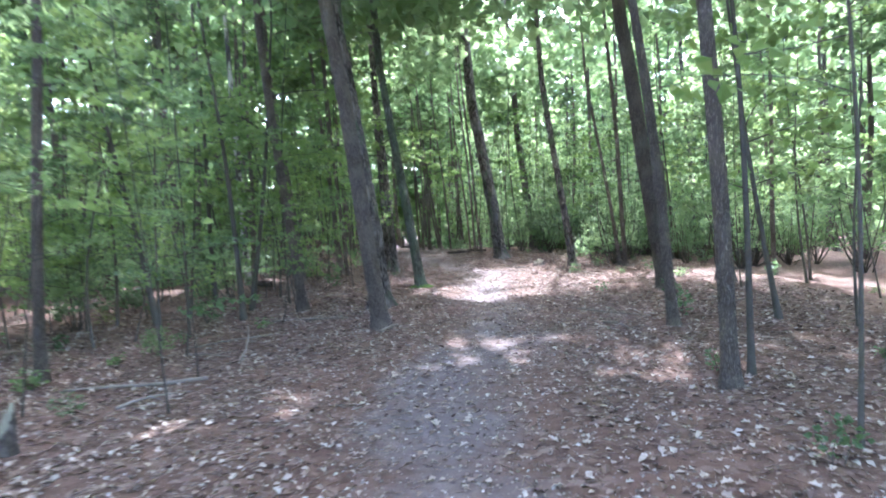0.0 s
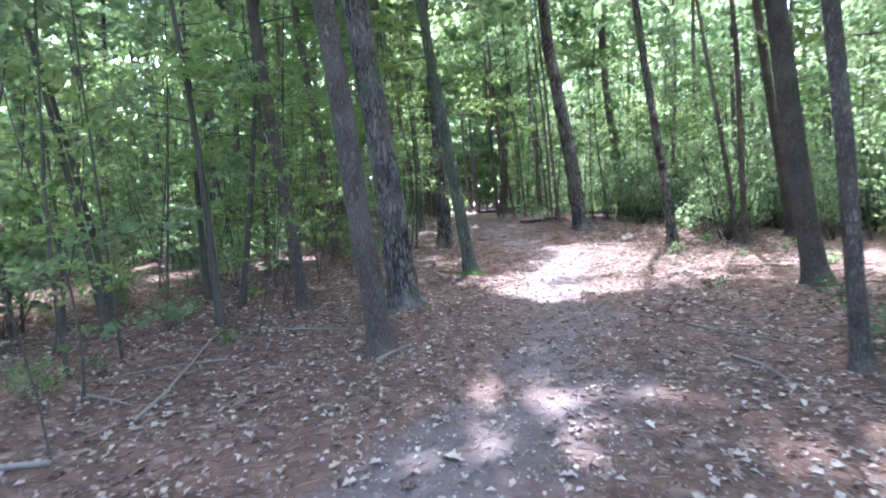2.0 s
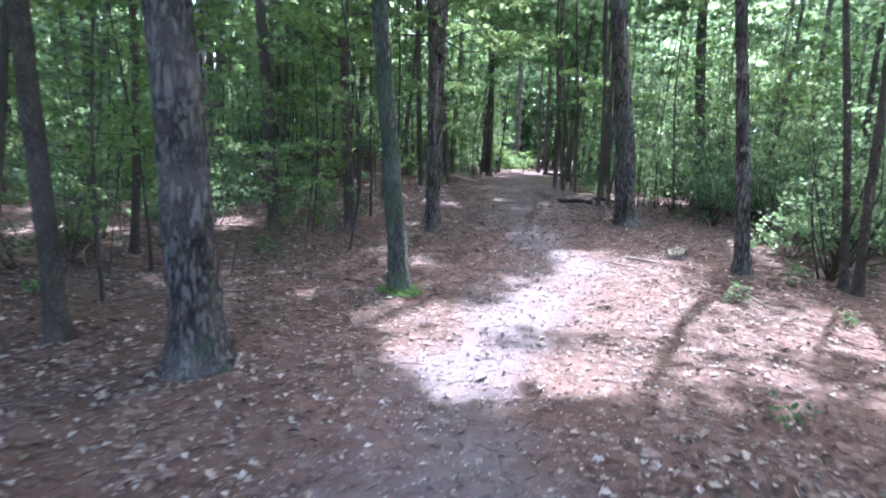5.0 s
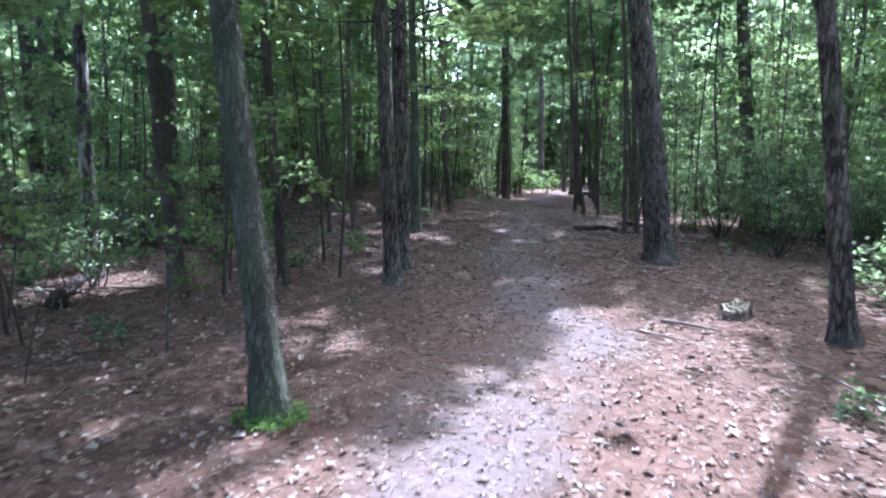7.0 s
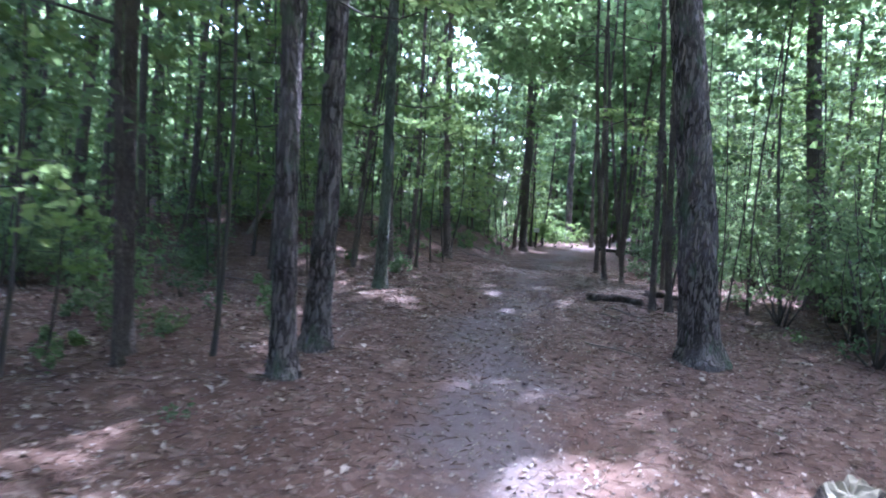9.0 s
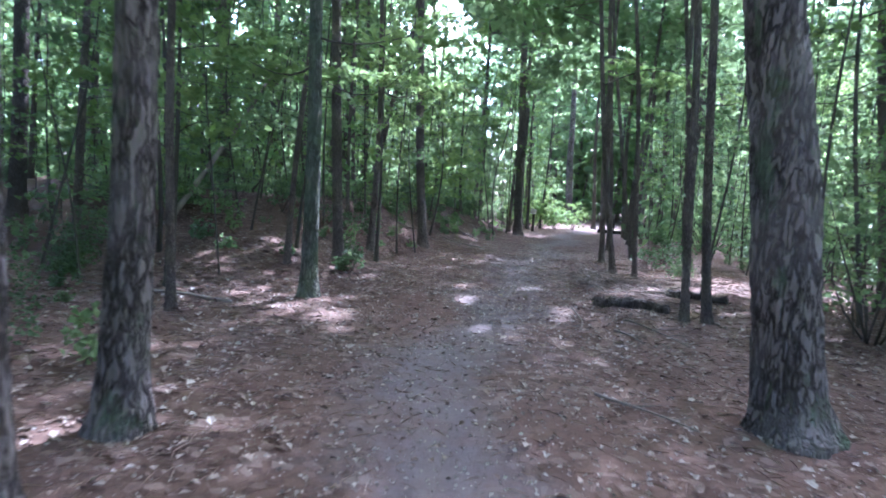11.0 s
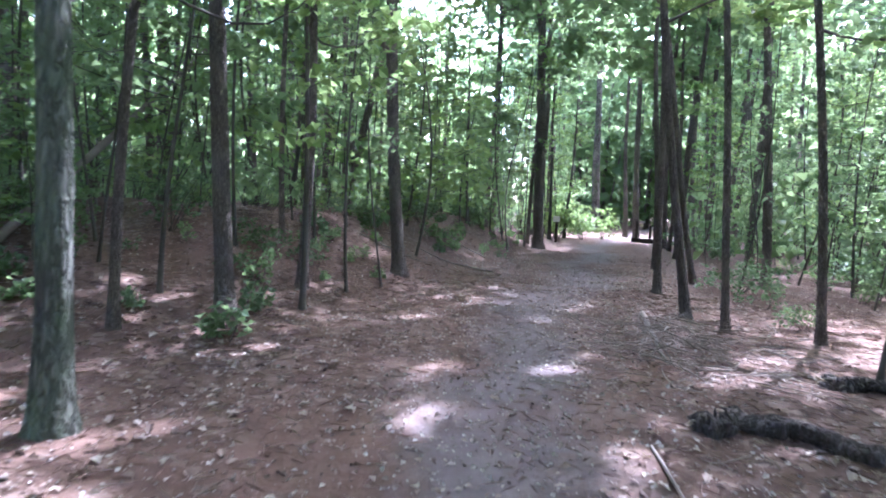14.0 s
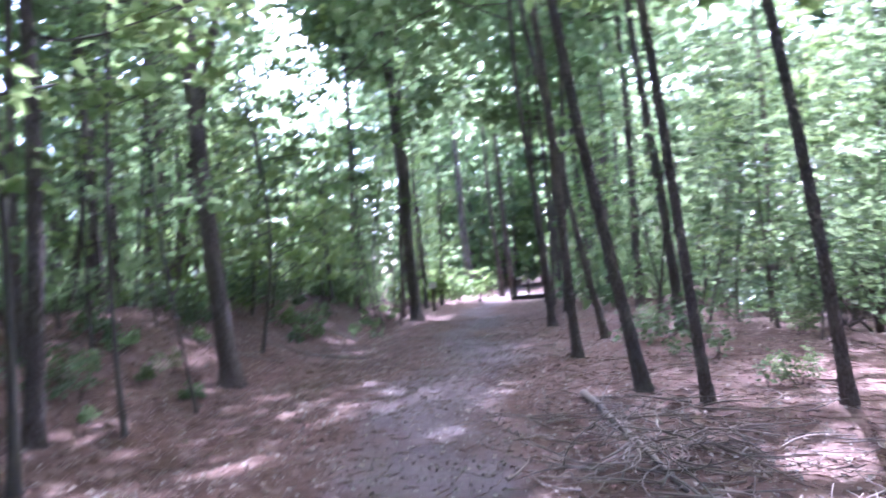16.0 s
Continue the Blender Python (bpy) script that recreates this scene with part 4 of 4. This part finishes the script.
STICKS = [((-0.81, -0.24, 0), (-1.65, 2.24, 0), 0.02), ((-0.9, -0.9, 0), (-2.3, -1.2, 0), 0.026), ((-1.27, 2.25, 0), (-0.04, 2.23, 0), 0.017), ((0.62, 1.1, 0), (0.80, 1.7, 0), 0.024),
          ((3.69, 1.34, 0), (3.98, 0.5, 0), 0.016), ((3.5, 2.4, 0), (4.3, 1.5, 0), 0.014), ((1.39, 14.76, 0), (1.72, 14.4, 0), 0.014), ((0.02, 19.63, 0), (0.56, 17.43, 0), 0.035),
          ((0.75, 15.6, 0), (1.1, 14.5, 0), 0.01), ((1.4, 15.2, 0), (2.1, 14.5, 0), 0.011), ((4.6, 7.6, 0), (4.0, 8.7, 0), 0.016), ((3.0, 9.35, 0), (3.55, 9.3, 0), 0.022), ((2.8, 9.0, 0), (3.3, 8.85, 0), 0.013),
          ((1.2, 7.6, 0), (1.7, 7.8, 0), 0.008), ((1.6, 12.8, 0), (2.3, 12.4, 0), 0.013), ((-3.2, 7.6, 0), (-4.6, 8.2, 0), 0.022), ((-3.0, 8.6, 0), (-3.9, 7.7, 0), 0.018), ((-3.5, 8.0, 0), (-4.7, 7.4, 0), 0.02),
          ((-0.9, 1.2, 0), (-1.9, 0.6, 0), 0.015), ((-2.4, 13.4, 0), (-4.4, 13.1, 0), 0.022), ((-2.2, 5.6, 0), (-1.5, 6.3, 0), 0.012), ((-3.2, 22.8, 0), (-4.6, 22.4, 0), 0.018),
          ((-4.4, 25.2, 0), (-5.6, 25.5, 0), 0.022), ((-4.9, 20.9, 0), (-3.9, 21.6, 0), 0.016), ((-0.6, 5.2, 0), (-1.6, 4.3, 0), 0.014), ((-1.72, 0.28, 0), (-1.03, 0.05, 0), 0.016), ((-1.35, -1.8, 0), (-0.88, -1.32, 0), 0.02), ((-3.9, 6.2, 0), (-2.8, 5.2, 0), 0.02)]
for k, (a, b, r) in enumerate(STICKS):
    tagged(stick(a, b, r, 500 + k), "bare grey dead branch lying on the leaf litter", "branch", "fallen branches")

LEANER = stick((-6.3, 15.8, gz(-6.3, 15.8) - 0.05), (-10.4, 24.4, 7.66), 0.06, 560, mat=DEADWOOD, name="leaning_dead_trunk", bow=0.01, side=False)
tagged(LEANER, "bare dead trunk leaning through the standing trees", "dead trunk")

brush = tagged(new("brush_pile"), "tangled heap of thin brown dead branches beside the trail", "brush pile")
BX, BY = 0.5, 18.1
brush.location = (BX, BY, gz(BX, BY))
br = random.Random(9)
for k in range(170):
    x, y = br.gauss(0.1, 0.42), br.gauss(0, 0.8)
    a, ln = br.uniform(0, 6.28), br.uniform(0.2, 0.65)
    mound = 0.24 * math.exp(-(x / 0.4) ** 2 - (y / 0.8) ** 2)
    z, base = br.uniform(0.0, 1.0) * mound + 0.01, gz(BX, BY)
    x2, y2 = x + math.cos(a) * ln, y + math.sin(a) * ln
    rise = br.uniform(0.15, 0.35) if k % 9 == 0 else br.uniform(0.0, 0.12)
    stick((x, y, gz(BX + x, BY + y) - base + z), (x2, y2, gz(BX + x2, BY + y2) - base + rise), br.uniform(0.003, 0.008), 600 + k, mat=BRUSHWOOD if k % 3 else DEADWOOD, parent=brush, name="branch", bow=0.14)


def log(a, b, r, seed, label, sag=0.05):
    """A rotten log: crooked, grooved along its length, broken off at both ends."""
    rnd = np.random.default_rng(seed)
    a, b = np.array(a, float), np.array(b, float)
    k = np.linspace(0, 1, 34)[:, None]
    sp = a + (b - a) * k
    across = np.array([-(b - a)[1], (b - a)[0]]) / np.linalg.norm(b - a)
    sp = sp + across * (sag * np.sin(k * 3.1) + 0.02 * np.sin(k * 9 + seed))
    sp = np.concatenate([sp, np.array([[gz(p[0], p[1]) + r * 0.7] for p in sp])], 1)
    sp[:, 2] += 0.012 * np.sin(k[:, 0] * 11 + seed)
    rad = r * (1 - 0.3 * k[:, 0]) * (1 + 0.1 * np.sin(k[:, 0] * 17 + seed) + 0.06 * np.sin(k[:, 0] * 41))
    rad[0], rad[-1] = rad[0] * 0.82, rad[-1] * 0.6
    v, f = tube(sp, rad, 20, 0.26, seed, 0.055)
    along = (sp[0] - sp[1]) / np.linalg.norm(sp[0] - sp[1])
    v[:20] += along * rnd.uniform(-0.01, 0.06, (20, 1))
    o = sp[0]
    root = tagged(new("fallen_log"), label, "log", "fallen logs")
    root.location = o
    mesh_object("bark", v - o, f, ROTTEN, root)
    for s in range(7):
        q = rnd.uniform(0, 6.28)
        start = sp[0] + np.array([0, 0, 1]) * math.sin(q) * r * 0.5 + np.array([*across, 0]) * math.cos(q) * r * 0.5 - along * 0.03
        v, f = limb(rnd, start, along + rnd.normal(0, 0.12, 3), rnd.uniform(0.06, 0.12), r * 0.22, 5, 4)
        tagged(mesh_object("splinter", v - o, f, CUT, root), "pale broken wood splinter")
    for s in (9, 17, 26):
        v, f = limb(rnd, sp[s], (rnd.normal(), rnd.normal(), 0.5), 0.14, r * 0.26, 7)
        mesh_object("branch_stub", v - o, f, ROTTEN, root)


log((1.07, 16.2), (1.8, 15.9), 0.066, 700, "dark rotten log lying at the trail's edge")
log((0.94, 16.02), (1.1, 15.93), 0.062, 703, "short broken chunk of rotten log beside a longer one", 0.01)
log((1.66, 17.36), (2.4, 17.5), 0.058, 701, "short dark log lying in sunlit litter")
log((-3.0, 7.3), (-3.9, 8.3), 0.09, 702, "mossy dark log lying among undergrowth")


def stump(x, y, r, h, seed=41):
    """A low stump, rotted hollow, with a jagged rim of staves."""
    rnd = np.random.default_rng(seed)
    root = tagged(new("tree_stump"), "low broken tree stump with a pale rotten top", "stump")
    root.location = (x, y, gz(x, y))
    n = 26
    ang = np.linspace(0, 2 * np.pi, n, endpoint=False)
    out = 1 + 0.12 * np.sin(2 * ang + 1) + 0.1 * np.sin(5 * ang) + rnd.normal(0, 0.05, n)
    rim = h * (0.72 + 0.36 * np.sin(ang + 0.4) + rnd.uniform(-0.13, 0.13, n))
    ring = lambda k, z: np.stack([np.cos(ang) * out * r * k, np.sin(ang) * out * r * k, np.broadcast_to(z, n)], -1)

    def shell(rings, cap):
        v = np.concatenate(rings + [np.array([[0, 0, rings[-1][:, 2].mean() - 0.01]])])
        i = np.arange(len(rings) * n).reshape(-1, n)
        j = np.roll(i, -1, 1)
        f = np.stack([i[:-1], j[:-1], j[1:], i[1:]], -1).reshape(-1, 4).tolist()
        return v, f + ([[int(i[-1, q]), int(j[-1, q]), len(v) - 1] for q in range(n)] if cap else [])

    mesh_object("bark", *shell([ring(1.5, -0.08), ring(1.3, 0.0), ring(1.1, h * 0.35), ring(1.02, rim - 0.01), ring(0.93, rim)], False), OAK, root, False)
    tagged(mesh_object("wood_core", *shell([ring(0.95, rim - 0.012), ring(0.9, rim + 0.012), ring(0.7, rim * 0.97 + rnd.uniform(-0.01, 0.02, n)), ring(0.45, rim * 0.9), ring(0.2, h * 0.7)], True), LICHEN_WOOD, root, False), "pale greenish weathered broken wood")


stump(3.70, 9.85, 0.125, 0.15)
stump(-1.62, -2.75, 0.05, 0.34, 44)


# ---- trail furniture far ahead ----
def box(size, at, mat, parent, name, label="", bevel=0.008, turn=0.0):
    bm = bmesh.new()
    bmesh.ops.create_cube(bm, size=1, matrix=Matrix.Translation(at) @ Matrix.Rotation(turn, 4, "Z") @ Matrix.Diagonal((*size, 1)))
    bmesh.ops.bevel(bm, geom=bm.edges[:], offset=bevel, segments=2, affect="EDGES")
    me = bpy.data.meshes.new(name)
    bm.to_mesh(me)
    bm.free()
    me.materials.append(mat)
    ob = new(name, me)
    ob.parent = parent
    if label:
        tagged(ob, label)
    return ob


sign = tagged(new("trail_sign"), "small trail marker post with a white tilted plate", "sign")
sign.location = (-5.54, 34.3, gz(-5.54, 34.3))
box((0.09, 0.09, 1.0), (0, 0, 0.4), POST, sign, "post")
plate = box((0.26, 0.03, 0.2), (0, -0.065, 0.86), SIGN_WHITE, sign, "plate", "white weathered plate")

edge = tagged(new("footbridge"), "low wooden footbridge with posts across the trail", "footbridge")
edge.location = (-2.6, 39.2, gz(-2.6, 39.2))
for x, h in ((-0.95, 1.0), (-0.55, 0.8), (1.1, 1.0)):
    box((0.1, 0.1, h), (x, 0.2 if x != -0.55 else 1.2, h / 2 - 0.1), POST, edge, "post")
box((2.4, 0.16, 0.2), (0.1, 0, 0.06), POST, edge, "beam")
for k in range(9):
    box((2.1, 0.19, 0.05), (0.05, 0.24 + 0.205 * k, 0.12), DEADWOOD, edge, "plank")
box((0.07, 2.0, 0.09), (-0.95, 1.0, 0.85), POST, edge, "rail")
